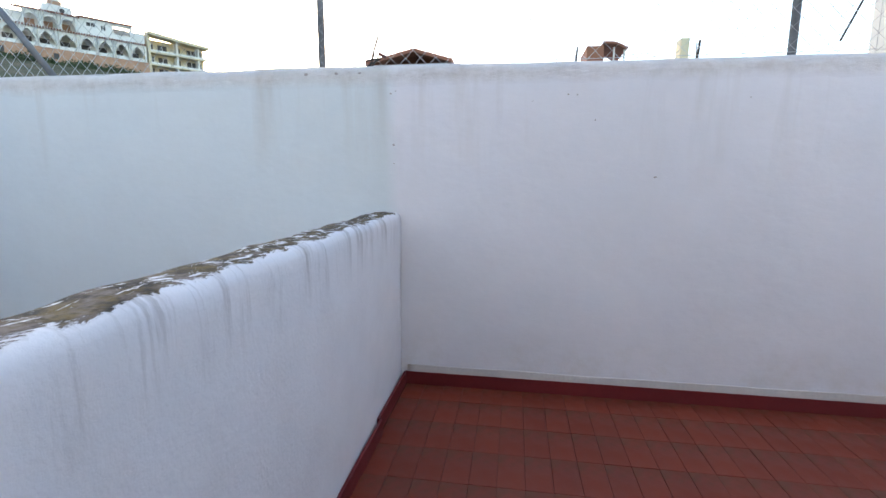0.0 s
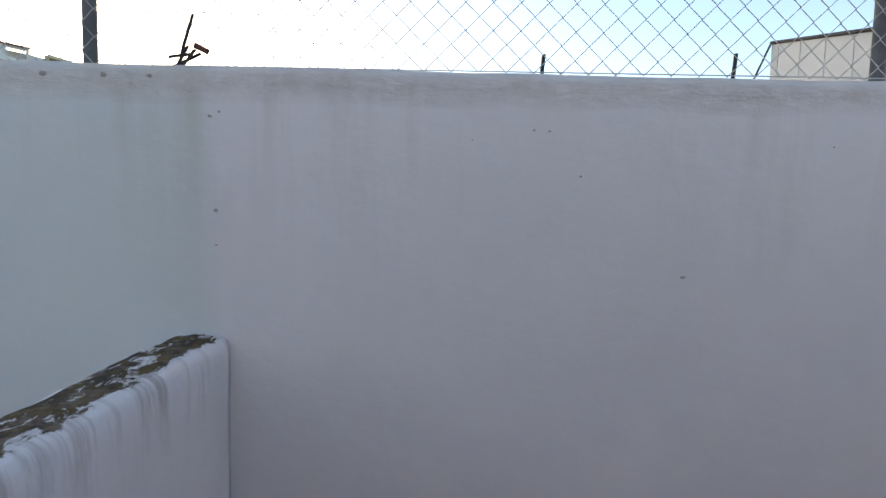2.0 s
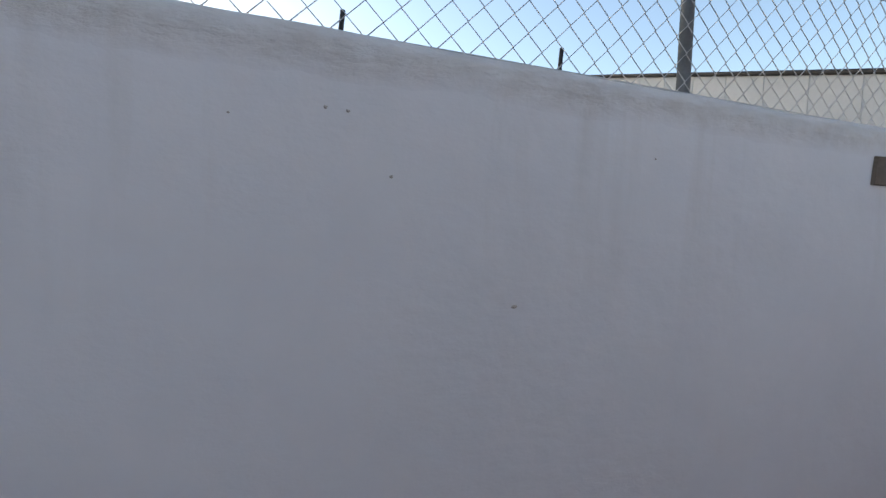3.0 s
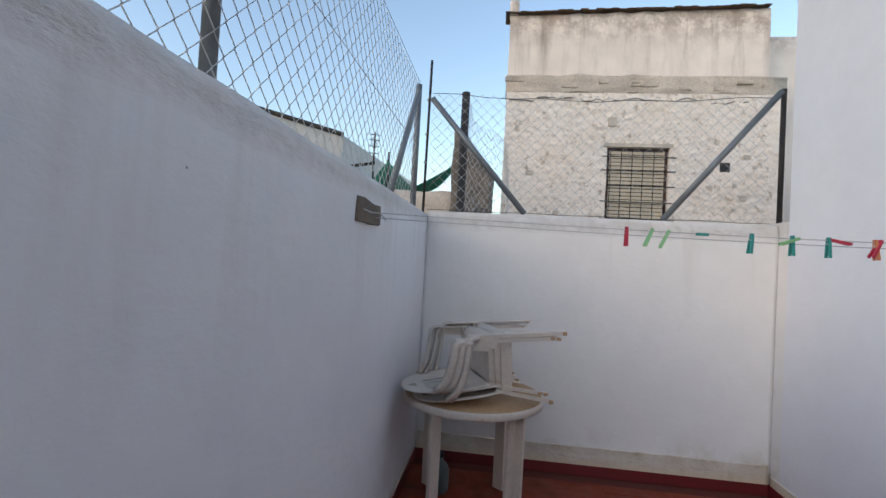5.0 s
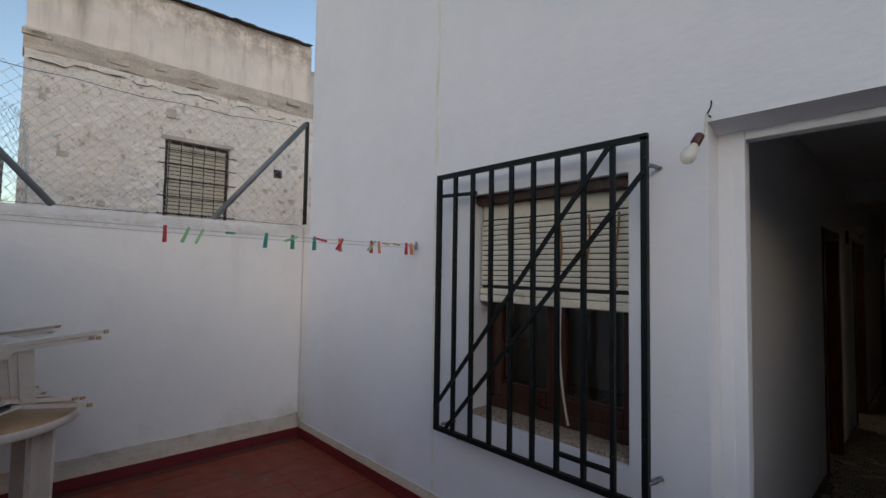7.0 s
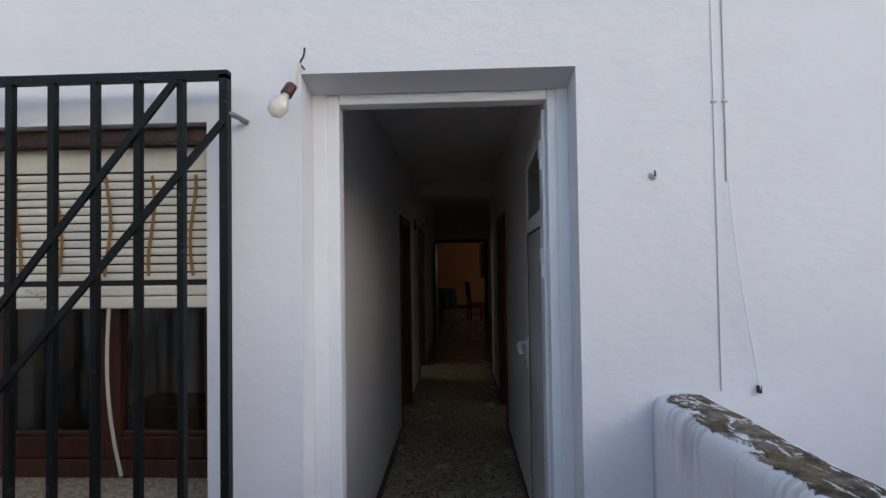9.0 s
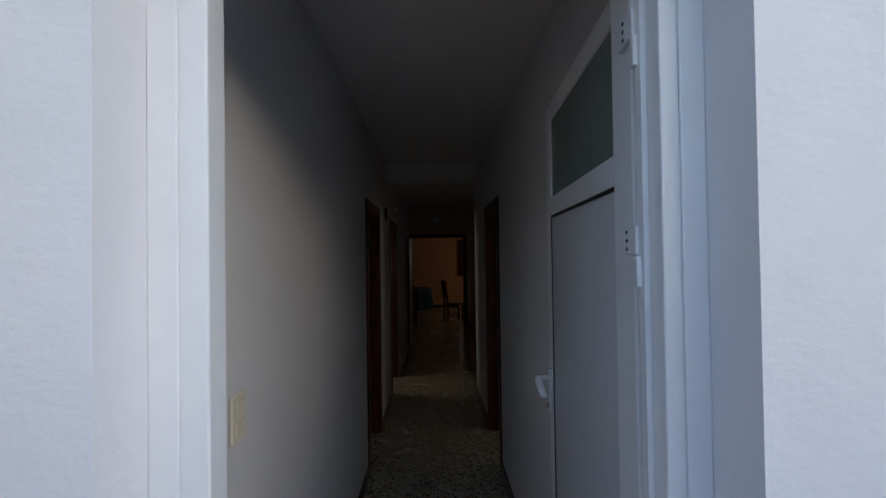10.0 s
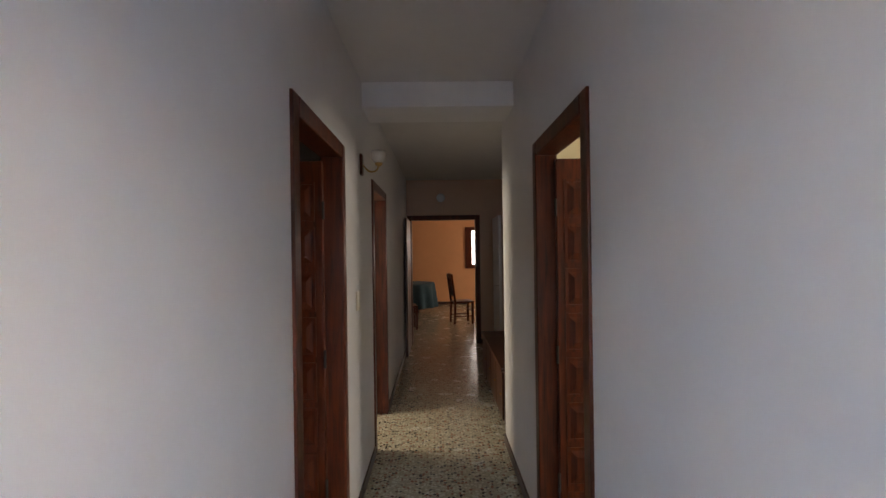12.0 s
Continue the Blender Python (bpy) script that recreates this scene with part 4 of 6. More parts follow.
def garden_chair():
    """A moulded armchair, front towards -y, standing on z = 0."""
    ob = thing("garden_chair", (0, 0, 0), "dusty white moulded plastic garden armchair laid on its back", "chair", "stacked garden chairs")
    plastic = M["plastic"]
    # dished seat with a rolled front lip
    bm = bmesh.new()
    rows = []
    for i in range(13):
        t = i / 12
        y = -0.245 + 0.455 * t
        lip = 0.055 * max(0.0, 1 - t / 0.16) ** 2
        rows.append([bm.verts.new((x, y, 0.435 - 0.045 * t - lip - 0.018 * math.cos(x * 6.0) + 0.018)) for x in [(-0.225 + 0.45 * k / 10) * (1 - 0.12 * t) for k in range(11)]])
    for a, b in zip(rows, rows[1:]):
        for k in range(10):
            bm.faces.new((a[k], a[k + 1], b[k + 1], b[k]))
    bm.normal_update()
    bmesh.ops.solidify(bm, geom=bm.faces[:], thickness=0.007)
    part("seat", bm, plastic, ob, "", True)
    # backrest: a leaning shell with a round top, a hand hole and three slots
    bm = bmesh.new()
    nu, nv = 24, 28
    grid = {}
    for j in range(nv + 1):
        t = j / nv
        half = 0.185 + 0.05 * math.sin(min(t, 0.7) * 2.2)
        if t > 0.6:
            half *= math.sqrt(max(0.03, 1 - ((t - 0.6) / 0.4) ** 2))
        for i in range(nu + 1):
            q = i / nu * 2 - 1
            x = q * half
            grid[i, j] = bm.verts.new((x, 0.205 + 0.10 * t ** 0.8 - 0.30 * x * x, 0.395 + 0.50 * t))
    for j in range(nv):
        for i in range(nu):
            hole = (j in (23, 24) and 10 <= i <= 13) or (10 <= j <= 19 and i in (6, 9, 12, 15, 15))
            if not hole:
                bm.faces.new((grid[i, j], grid[i + 1, j], grid[i + 1, j + 1], grid[i, j + 1]))
    bm.normal_update()
    bmesh.ops.solidify(bm, geom=bm.faces[:], thickness=0.008)
    part("backrest", bm, plastic, ob, "stained slotted backrest", True)
    for s in (-1, 1):
        arm = rounded([(s * 0.215, 0.262, 0.745), (s * 0.262, 0.17, 0.695), (s * 0.280, -0.03, 0.665), (s * 0.285, -0.205, 0.655), (s * 0.285, -0.225, 0.60)], 0.10, 6)
        part("armrest", ribbon(arm, 0.062, 0.013, (1, 0, 0)), plastic, ob, "", True)
        rim = [(p[0] + s * 0.028, p[1] + 0.006, p[2] - 0.012) for p in arm]
        part("arm_rim", ribbon(rim, 0.007, 0.030, (1, 0, 0)), plastic, ob, "", True)
        # each leg is an angle of two tapered webs
        for name, top, foot, inward in (("front_leg", (0.284, -0.222, 0.645), (0.268, -0.262, 0.0), 1), ("rear_leg", (0.232, 0.205, 0.44), (0.258, 0.296, 0.065), -1)):
            bm = bmesh.new()
            pts = [tuple(a + (b - a) * k / 6 for a, b in zip(top, foot)) for k in range(7)]
            pts = [(s * x, y, z) for x, y, z in pts]
            ribbon([(x - s * 0.026, y, z) for x, y, z in pts], 0.058, 0.009, (1, 0, 0), bm)
            ribbon([(x, y + inward * 0.012, z) for x, y, z in pts], 0.026, 0.008, (0, 1, 0), bm)
            part(name, bm, plastic, ob)
            part("foot", box(bmesh.new(), (s * foot[0] - 0.014, foot[1] + inward * 0.012 - 0.014, foot[2] + 0.001), (s * foot[0] + 0.008, foot[1] + inward * 0.012 + 0.014, foot[2] + 0.028), 0.004), M["tabletop"], ob, "dirty worn foot")
        # web between the front leg and the arm, and the apron along the seat
        part("gusset", ribbon([(s * 0.283, -0.19, 0.62), (s * 0.280, -0.175, 0.47)], 0.008, 0.085, (1, 0, 0)), plastic, ob)
        part("apron", ribbon([(s * 0.262, -0.235, 0.405), (s * 0.245, 0.0, 0.385), (s * 0.228, 0.215, 0.365)], 0.010, 0.070, (1, 0, 0)), plastic, ob)
        part("seat_flange", ribbon([(s * 0.243, -0.23, 0.442), (s * 0.236, 0.0, 0.420), (s * 0.215, 0.205, 0.400)], 0.055, 0.010, (1, 0, 0)), plastic, ob)
        part("side_post", ribbon(rounded([(s * 0.232, 0.20, 0.40), (s * 0.235, 0.235, 0.55), (s * 0.225, 0.262, 0.74)], 0.1), 0.050, 0.010, (1, 0, 0)), plastic, ob, "", True)
    return ob


def stack_chairs():
    """Three chairs nested in one another, laid on their backs with the feet towards the house."""
    first = garden_chair()
    lie = pose(4.345, 1.775, 1.026, 0, 0, 22) @ pose(0, 0, 0, -90) @ Matrix.Diagonal((1, 0.80, 1, 1))
    first.matrix_world = lie
    for k in (1, 2):
        copy_thing(first, lie @ pose(0.0, -0.006 * k, 0.040 * k))


stack_chairs()


def clothes_line():
    x = 3.14
    plate = thing("wall_patch", (3.21, BACK - 0.006, 1.85), "patch of bare brown mortar with a hook in the wall", "patch")
    bm = bmesh.new()
    rnd = random.Random(4)
    ring = [(-0.205, -0.075), (-0.09, -0.072), (0.02, -0.08), (0.20, -0.075), (0.205, 0.0), (0.198, 0.07), (0.06, 0.066), (-0.1, 0.072), (-0.20, 0.068), (-0.208, 0.01)]
    low = [bm.verts.new((a * 0.92 + rnd.uniform(-0.006, 0.006), 0.006, b * 0.72 + rnd.uniform(-0.006, 0.006))) for a, b in ring]
    up = [bm.verts.new((v.co.x * 0.97, -0.006, v.co.z * 0.96)) for v in low]
    for k in range(len(ring)):
        bm.faces.new((low[k], low[(k + 1) % len(ring)], up[(k + 1) % len(ring)], up[k]))
    bm.faces.new(up)
    part("mortar", bm, M["bare"], plate)
    bm = sweep(bmesh.new(), rounded([(-0.12, -0.008, 0.0), (0.0, -0.012, -0.004), (0.0, -0.05, -0.004), (0.10, -0.05, -0.02), (0.2, -0.03, -0.02)], 0.02), 0.007)
    part("hook", bm, M["wire"], plate, "thin steel hook")

    line = thing("clothes_line", (x, BACK, 1.84), "two thin washing lines strung across the yard", "washing line")
    lines = []
    for k, (dx, dz) in enumerate(((0.0, 0.0), (0.03, -0.02))):
        pts = [Vector((dx, -0.05 - (BACK - 0.09) * i / 24, dz - 0.030 * i / 24 - 0.012 * math.sin(math.pi * i / 24))) for i in range(25)]
        part("line", sweep(bmesh.new(), pts, 0.004, 0.004, 5), M["wire"], line)
        lines.append(pts)
    ring = lathe(bmesh.new(), [(0.006, -0.03), (0.012, -0.02), (0.012, 0.02), (0.006, 0.03)], (0.01, -BACK + 0.02, -0.035), 8)
    part("eyelet", ring, M["steel"], line, "steel eyelet in the house wall")

    def peg(y, colour, lean, size=1.0, dz=0.0, dx=0.0):
        names = {"peg_red": "dark red", "peg_green": "pale green", "peg_teal": "teal green", "peg_orange": "orange", "peg_wood": "bare wooden"}
        t = (BACK - y) / BACK
        ob = thing("clothes_peg", (x + dx, y, 1.836 - 0.030 * t - 0.010 * math.sin(math.pi * t) + dz), names[colour] + " clothes peg hanging on the washing line", "clothes peg", "pegs on the line")
        ob.rotation_euler = (radians(-lean), 0, radians(random.uniform(-14, 14)))
        for s in (1, -1):
            bm = bmesh.new()
            made = sweep(bm, [(s * 0.003, 0, 0.014), (s * 0.0065, 0, -0.02), (s * 0.010 * size, 0, -0.068 * size)], 0.011, 0.006, 4, True, (0, 1, 0))
            part("jaw", made, M[colour], ob)
        part("spring", lathe(bmesh.new(), [(0.006, -0.004), (0.007, 0.0), (0.006, 0.004)], (0, 0, -0.012), 8), M["steel"], ob, "steel spring")

    for y, colour, lean, dz in ((1.59, "peg_red", 0, 0.0), (1.49, "peg_green", -22, 0.0), (1.425, "peg_green", -24, -0.004), (1.098, "peg_teal", -6, 0), (0.945, "peg_teal", 0, 0), (0.93, "peg_green", -70, 0.0),
                                (0.81, "peg_teal", 0, 0), (0.80, "peg_red", 78, 0.004), (0.64, "peg_orange", 6, 0), (0.625, "peg_red", -32, 0), (0.405, "peg_red", 0, 0), (0.385, "peg_green", -40, 0),
                                (0.345, "peg_orange", 4, 0), (0.115, "peg_red", 0, 0), (0.07, "peg_orange", 6, 0.0)):
        peg(y, colour, lean, 1.0, dz)
    for y in (1.298,):
        peg(y, "peg_teal", 90, 0.5)
    for y in (0.30, 0.215, 0.085):
        peg(y, "peg_wood", 85, 0.6)


clothes_line()


def wall_lamp_bulb():
    ob = thing("bare_bulb", (1.245, 0.0, 2.29), "bare clear light bulb in a brown holder hanging from a wire", "light bulb")
    part("hook", sweep(bmesh.new(), rounded([(0.0, -0.01, 0.0), (0.0, 0.05, 0.0), (-0.02, 0.06, 0.02), (-0.02, 0.055, 0.05)], 0.015), 0.007), M["rust"], ob, "small rusty wall hook")
    for k in range(3):
        pts = [(0.004 * math.sin(i * 1.3 + k * 2), 0.05 + 0.004 * i + 0.003 * math.cos(i * 1.7 + k), 0.0 - 0.0138 * i) for i in range(8)]
        part("cable", sweep(bmesh.new(), pts, 0.005), M["switch"], ob, "thin pale cable")
    holder = lathe(bmesh.new(), [(0.010, 0.0), (0.019, -0.008), (0.020, -0.05), (0.016, -0.056)], sides=16)
    tilt = pose(0.012, 0.085, -0.088, 30, -16, 0)
    p = part("lamp_holder", holder, M["bakelite"], ob, "brown bakelite holder", True)
    p.matrix_basis = tilt
    bulb = lathe(bmesh.new(), [(0.013, -0.05), (0.015, -0.068), (0.026, -0.09), (0.031, -0.112), (0.027, -0.133), (0.014, -0.147), (0.003, -0.150)], sides=20)
    p = part("bulb", bulb, M["dusty_bulb"], ob, "clear dusty glass bulb", True)
    p.matrix_basis = tilt
    p.visible_shadow = False
    fil = sweep(bmesh.new(), [(0, 0, -0.056), (0, 0.004, -0.095), (0.006, 0, -0.105), (-0.006, 0, -0.105), (0, -0.004, -0.095), (0, 0, -0.056)], 0.003)
    p = part("filament_mount", fil, M["switch"], ob)
    p.matrix_basis = tilt


wall_lamp_bulb()


def wall_fittings():
    hook = thing("wall_hook", (0.037, 0.0, 1.885), "small rusty hook in a lump of mortar", "hook")
    part("mortar", lathe(bmesh.new(), [(0.016, 0.0), (0.014, 0.006), (0.006, 0.010)], sides=9), M["chipped"], hook).rotation_euler = (radians(-90), 0, 0)
    part("hook", sweep(bmesh.new(), rounded([(0, 0.005, 0), (0, 0.022, -0.004), (0.004, 0.025, 0.014)], 0.006), 0.005), M["rust"], hook)
    for x, r, lo, hi, mat in ((-0.172, 0.004, 1.15, 4.6, "alu"), (-0.208, 0.006, 1.86, 4.6, "alu")):
        pipe = thing("wall_cable", (x, 0.002, lo), "pale painted cable running down the house wall", "cable", "cables on the house")
        part("cable", sweep(bmesh.new(), [(0, 0, 0), (0.002, 0, (hi - lo) / 2), (-0.002, 0, hi - lo)], r, r, 8), M[mat], pipe, "", True)
        for z in (2.135, 2.9, 3.7):
            part("clip", box(bmesh.new(), (-0.010, -0.005, z - lo - 0.004), (0.010, 0.006, z - lo + 0.004), 0.002), M["chipped"], pipe, "small weathered clip")
    loose = thing("wall_cable", (-0.208, 0.012, 1.86), "thin loose wire drooping down the house wall", "cable", "cables on the house")
    pts = [(-0.085 * (i / 12) ** 1.4, 0.004, -0.70 * i / 12) for i in range(13)]
    part("wire", sweep(bmesh.new(), pts, 0.004), M["alu"], loose)
    part("clip", box(bmesh.new(), (-0.091, -0.01, -0.715), (-0.079, 0.005, -0.69), 0.002), M["rust"], loose)
    # socket by the door, switch in the hall
    for name, at, label, lie in (("socket_plate", (LEFT - 0.001, -0.545, 1.185), "ivory double switch plate on the hall wall", 0), ("switch_plate", (LEFT - 0.001, -4.12, 1.19), "ivory light switch on the hall wall", 0)):
        s = thing(name, at, label, "switch")
        part("plate", box(bmesh.new(), (-0.010, -0.041, -0.06), (0, 0.041, 0.06), 0.004), M["switch"], s)
        for dz in (-0.026, 0.026):
            part("rocker", box(bmesh.new(), (-0.015, -0.025, dz - 0.02), (-0.0101, 0.025, dz + 0.02), 0.002), M["switch"], s)
    lamp = thing("wall_lamp", (LEFT - 0.001, -4.30, 2.05), "brass wall lamp with a bell of pale glass", "wall lamp")
    part("back_plate", box(bmesh.new(), (-0.018, -0.03, -0.07), (0, 0.03, 0.07), 0.008), M["doorwood"], lamp, "turned wooden back plate")
    part("arm", sweep(bmesh.new(), rounded([(-0.015, 0, 0.0), (-0.06, 0, -0.05), (-0.11, 0, -0.04), (-0.12, 0, 0.0)], 0.04), 0.012), M["brass"], lamp, "curved brass arm", True)
    part("cup", lathe(bmesh.new(), [(0.006, 0), (0.022, 0.006), (0.026, 0.02), (0.02, 0.03)], (-0.12, 0, -0.012), 16), M["brass"], lamp, "brass cup", True)
    part("shade", lathe(bmesh.new(), [(0.022, 0.02), (0.045, 0.045), (0.052, 0.075), (0.048, 0.10)], (-0.12, 0, -0.012), 20), M["dusty_bulb"], lamp, "pale glass shade", True)
    box_ = thing("junction_cover", (0.73, FAR + 0.002, 2.33), "round white cover plate above the doorway", "cover plate")
    part("cover", lathe(bmesh.new(), [(0.07, 0), (0.07, 0.012), (0.05, 0.022), (0.01, 0.024)], sides=20), M["alu"], box_, "", True).rotation_euler = (radians(-90), 0, 0)
    jug = thing("plastic_jug", (4.42, 2.46, 0.0), "small grey-green plastic jug under the table", "jug")
    part("jug_body", lathe(bmesh.new(), [(0.055, 0.0), (0.07, 0.02), (0.07, 0.16), (0.05, 0.20), (0.026, 0.22), (0.026, 0.25)], sides=20), plain("grey_green_plastic", (0.10, 0.13, 0.13), 0.5), jug, "", True)
    part("cap", lathe(bmesh.new(), [(0.028, 0.25), (0.028, 0.275), (0.02, 0.28)], sides=14), M["seal"], jug, "black cap")


wall_fittings()


# ---- hall and living room things ----
def console():
    ob = thing("low_cabinet", (0.03, -6.0, FLOOR), "low dark wooden cabinet in the wider hall", "cabinet")
    part("cabinet_body", box(bmesh.new(), (-0.22, -0.85, 0.08), (0.22, 0.85, 0.52), 0.006), M["darkwood"], ob)
    part("top", box(bmesh.new(), (-0.23, -0.87, 0.521), (0.25, 0.87, 0.55), 0.006), M["darkwood"], ob)
    for k in range(4):
        y = -0.63 + 0.42 * k
        d = part("cabinet_door", box(bmesh.new(), (0.221, y - 0.20, 0.10), (0.239, y + 0.20, 0.50), 0.006), M["darkwood"], ob)
        part("knob", lathe(bmesh.new(), [(0.006, 0), (0.014, 0.012), (0.006, 0.02)], (0.24, y + 0.15, 0.30), 10), M["brass"], d, "brass knob", True)
    for sx in (-0.18, 0.18):
        for sy in (-0.8, 0.8):
            part("foot", box(bmesh.new(), (sx - 0.03, sy - 0.03, 0), (sx + 0.03, sy + 0.03, 0.0795), 0.005), M["darkwood"], ob)


console()


def dining_chair(at, turn):
    ob = thing("dining_chair", (0, 0, 0), "dark wooden dining chair with a high slatted back", "chair", "dining chairs")
    wood_ = M["doorwood"]
    part("seat", box(bmesh.new(), (-0.21, -0.21, 0.43), (0.21, 0.20, 0.465), 0.01), wood_, ob)
    for s in (-1, 1):
        part("front_leg", sweep(bmesh.new(), [(s * 0.18, -0.18, 0), (s * 0.185, -0.185, 0.43)], 0.04, 0.04, 4), wood_, ob)
        part("rear_leg", sweep(bmesh.new(), [(s * 0.18, 0.20, 0), (s * 0.18, 0.185, 0.45), (s * 0.18, 0.255, 1.02)], 0.038, 0.038, 4, True, (1, 0, 0)), wood_, ob)
        part("stretcher", sweep(bmesh.new(), [(s * 0.18, -0.18, 0.16), (s * 0.18, 0.19, 0.16)], 0.022, 0.03, 4), wood_, ob)
    part("stretcher", sweep(bmesh.new(), [(-0.18, -0.18, 0.27), (0.18, -0.18, 0.27)], 0.022, 0.03, 4), wood_, ob)
    part("top_rail", sweep(bmesh.new(), [(-0.19, 0.252, 0.98), (0.0, 0.262, 1.0), (0.19, 0.252, 0.98)], 0.09, 0.022, 4, True, (0, 0, 1)), wood_, ob)
    part("low_rail", sweep(bmesh.new(), [(-0.17, 0.205, 0.60), (0.17, 0.205, 0.60)], 0.05, 0.02, 4, True, (0, 0, 1)), wood_, ob)
    for k in (-1, 0, 1):
        part("slat", sweep(bmesh.new(), [(k * 0.09, 0.207, 0.61), (k * 0.09, 0.247, 0.96)], 0.05, 0.012, 4, True, (1, 0, 0)), wood_, ob)
    ob.matrix_world = pose(at[0], at[1], FLOOR, 0, 0, turn)
    return ob


first_chair = dining_chair((0.30, -11.0), -78)
copy_thing(first_chair, pose(1.42, -10.35, FLOOR, 0, 0, -80))


def clothed_table():
    ob = thing("side_table", (1.50, -12.7, FLOOR), "round table hidden beneath its cloth", "table")
    part("tabletop", lathe(bmesh.new(), [(0.60, 0.70), (0.61, 0.71), (0.60, 0.725)], sides=40), M["doorwood"], ob)
    part("pedestal", lathe(bmesh.new(), [(0.25, 0), (0.25, 0.03), (0.05, 0.08), (0.05, 0.6995)], sides=20), M["doorwood"], ob, "", True)
    cloth = thing("tablecloth", (1.50, -12.7, FLOOR + 0.726), "dark blue tablecloth falling in folds", "tablecloth")
    bm = bmesh.new()
    sides, rings = 96, []
    for r, z, fold in ((0.05, 0.003, 0), (0.58, 0.004, 0), (0.617, 0.0, 0.002), (0.628, -0.03, 0.008), (0.645, -0.25, 0.028), (0.665, -0.50, 0.045), (0.67, -0.58, 0.05)):
        rings.append([bm.verts.new(((r + fold * math.sin(k * 2 * math.pi * 13 / sides)) * math.cos(2 * math.pi * k / sides), (r + fold * math.sin(k * 2 * math.pi * 13 / sides)) * math.sin(2 * math.pi * k / sides), z)) for k in range(sides)])
    for a, b in zip(rings, rings[1:]):
        for k in range(sides):
            bm.faces.new((a[k], a[(k + 1) % sides], b[(k + 1) % sides], b[k]))
    bm.faces.new(rings[0])
    part("cloth", bm, M["bluecloth"], cloth, "", True)


clothed_table()


def living_window():
    w = thing("window_2", (-0.44, LAST + 0.1, 0.95), "dark brown wooden window with bright daylight behind", "window", kind="structure")
    for lo, hi in (((-0.46, -0.08, 0), (-0.39, 0.03, 1.15)), ((0.27, -0.08, 0), (0.46, 0.03, 1.15)), ((-0.389, -0.08, 1.05), (0.269, 0.03, 1.15)), ((-0.389, -0.08, 0), (0.269, 0.03, 0.10)), ((0.02, -0.07, 0.101), (0.13, 0.02, 1.049))):
        part("window_frame", box(bmesh.new(), lo, hi, 0.004), M["doorwood"], w)
    n = Nodes("bright_day_outside")
    n.bsdf.inputs["Emission Color"].default_value = (1.0, 0.98, 0.95, 1)
    n.bsdf.inputs["Emission Strength"].default_value = 0.15
    day = n.done((0.8, 0.8, 0.8), 0.9)
    structure("backdrop_window", boxes(((-1.0, LAST - 0.006, 0.9), (0.1, LAST - 0.002, 2.2))), day, "bright daylight outside the living room window", "backdrop")
    for k, (nm, x, y0, y1, z0, z1) in enumerate((("window_3", -3.05, -13.2, -12.0, 0.8, 2.2),)):
        w3 = thing(nm, (x, (y0 + y1) / 2, z0), "brown wooden living room window", "window", kind="structure")
        for a, b in ((y0, y0 + 0.06), (y1 - 0.06, y1), (-12.63, -12.57)):
            part("window_frame", box(bmesh.new(), (-0.03, a + 12.6, 0), (0.03, b + 12.6, z1 - z0), 0.004), M["doorwood"], w3)


living_window()


# ---- beyond the yard ----
def hill(x, y):
    """The height of the ground: flat by the yard, rising to the west."""
    d = (x + 76.7) * 0.816 - (y - 64.9) * 0.578
    t = min(1.0, max(0.0, (72.0 - d) / 72.0))
    return -0.32 + 20.0 * t + noise.noise(Vector((x * 0.12, y * 0.12, 3))) * 0.8 * t


def terrain():
    """One sheet to the horizon that climbs to a hill in the west."""
    bm = bmesh.new()
    ticks = sorted({-3000, -1500, -800, -400, -250, 180, 250, 400, 800, 1500, 3000} | set(range(-180, 160, 5)))
    grid = [[bm.verts.new((x, y, hill(x, y))) for y in ticks] for x in ticks]
    for a, b in zip(grid, grid[1:]):
        for k in range(len(ticks) - 1):
            bm.faces.new((a[k], b[k], b[k + 1], a[k + 1]))
    structure("ground", bm, M["scrub"], "scrubby ground rising to a hill", "ground", True)


terrain()


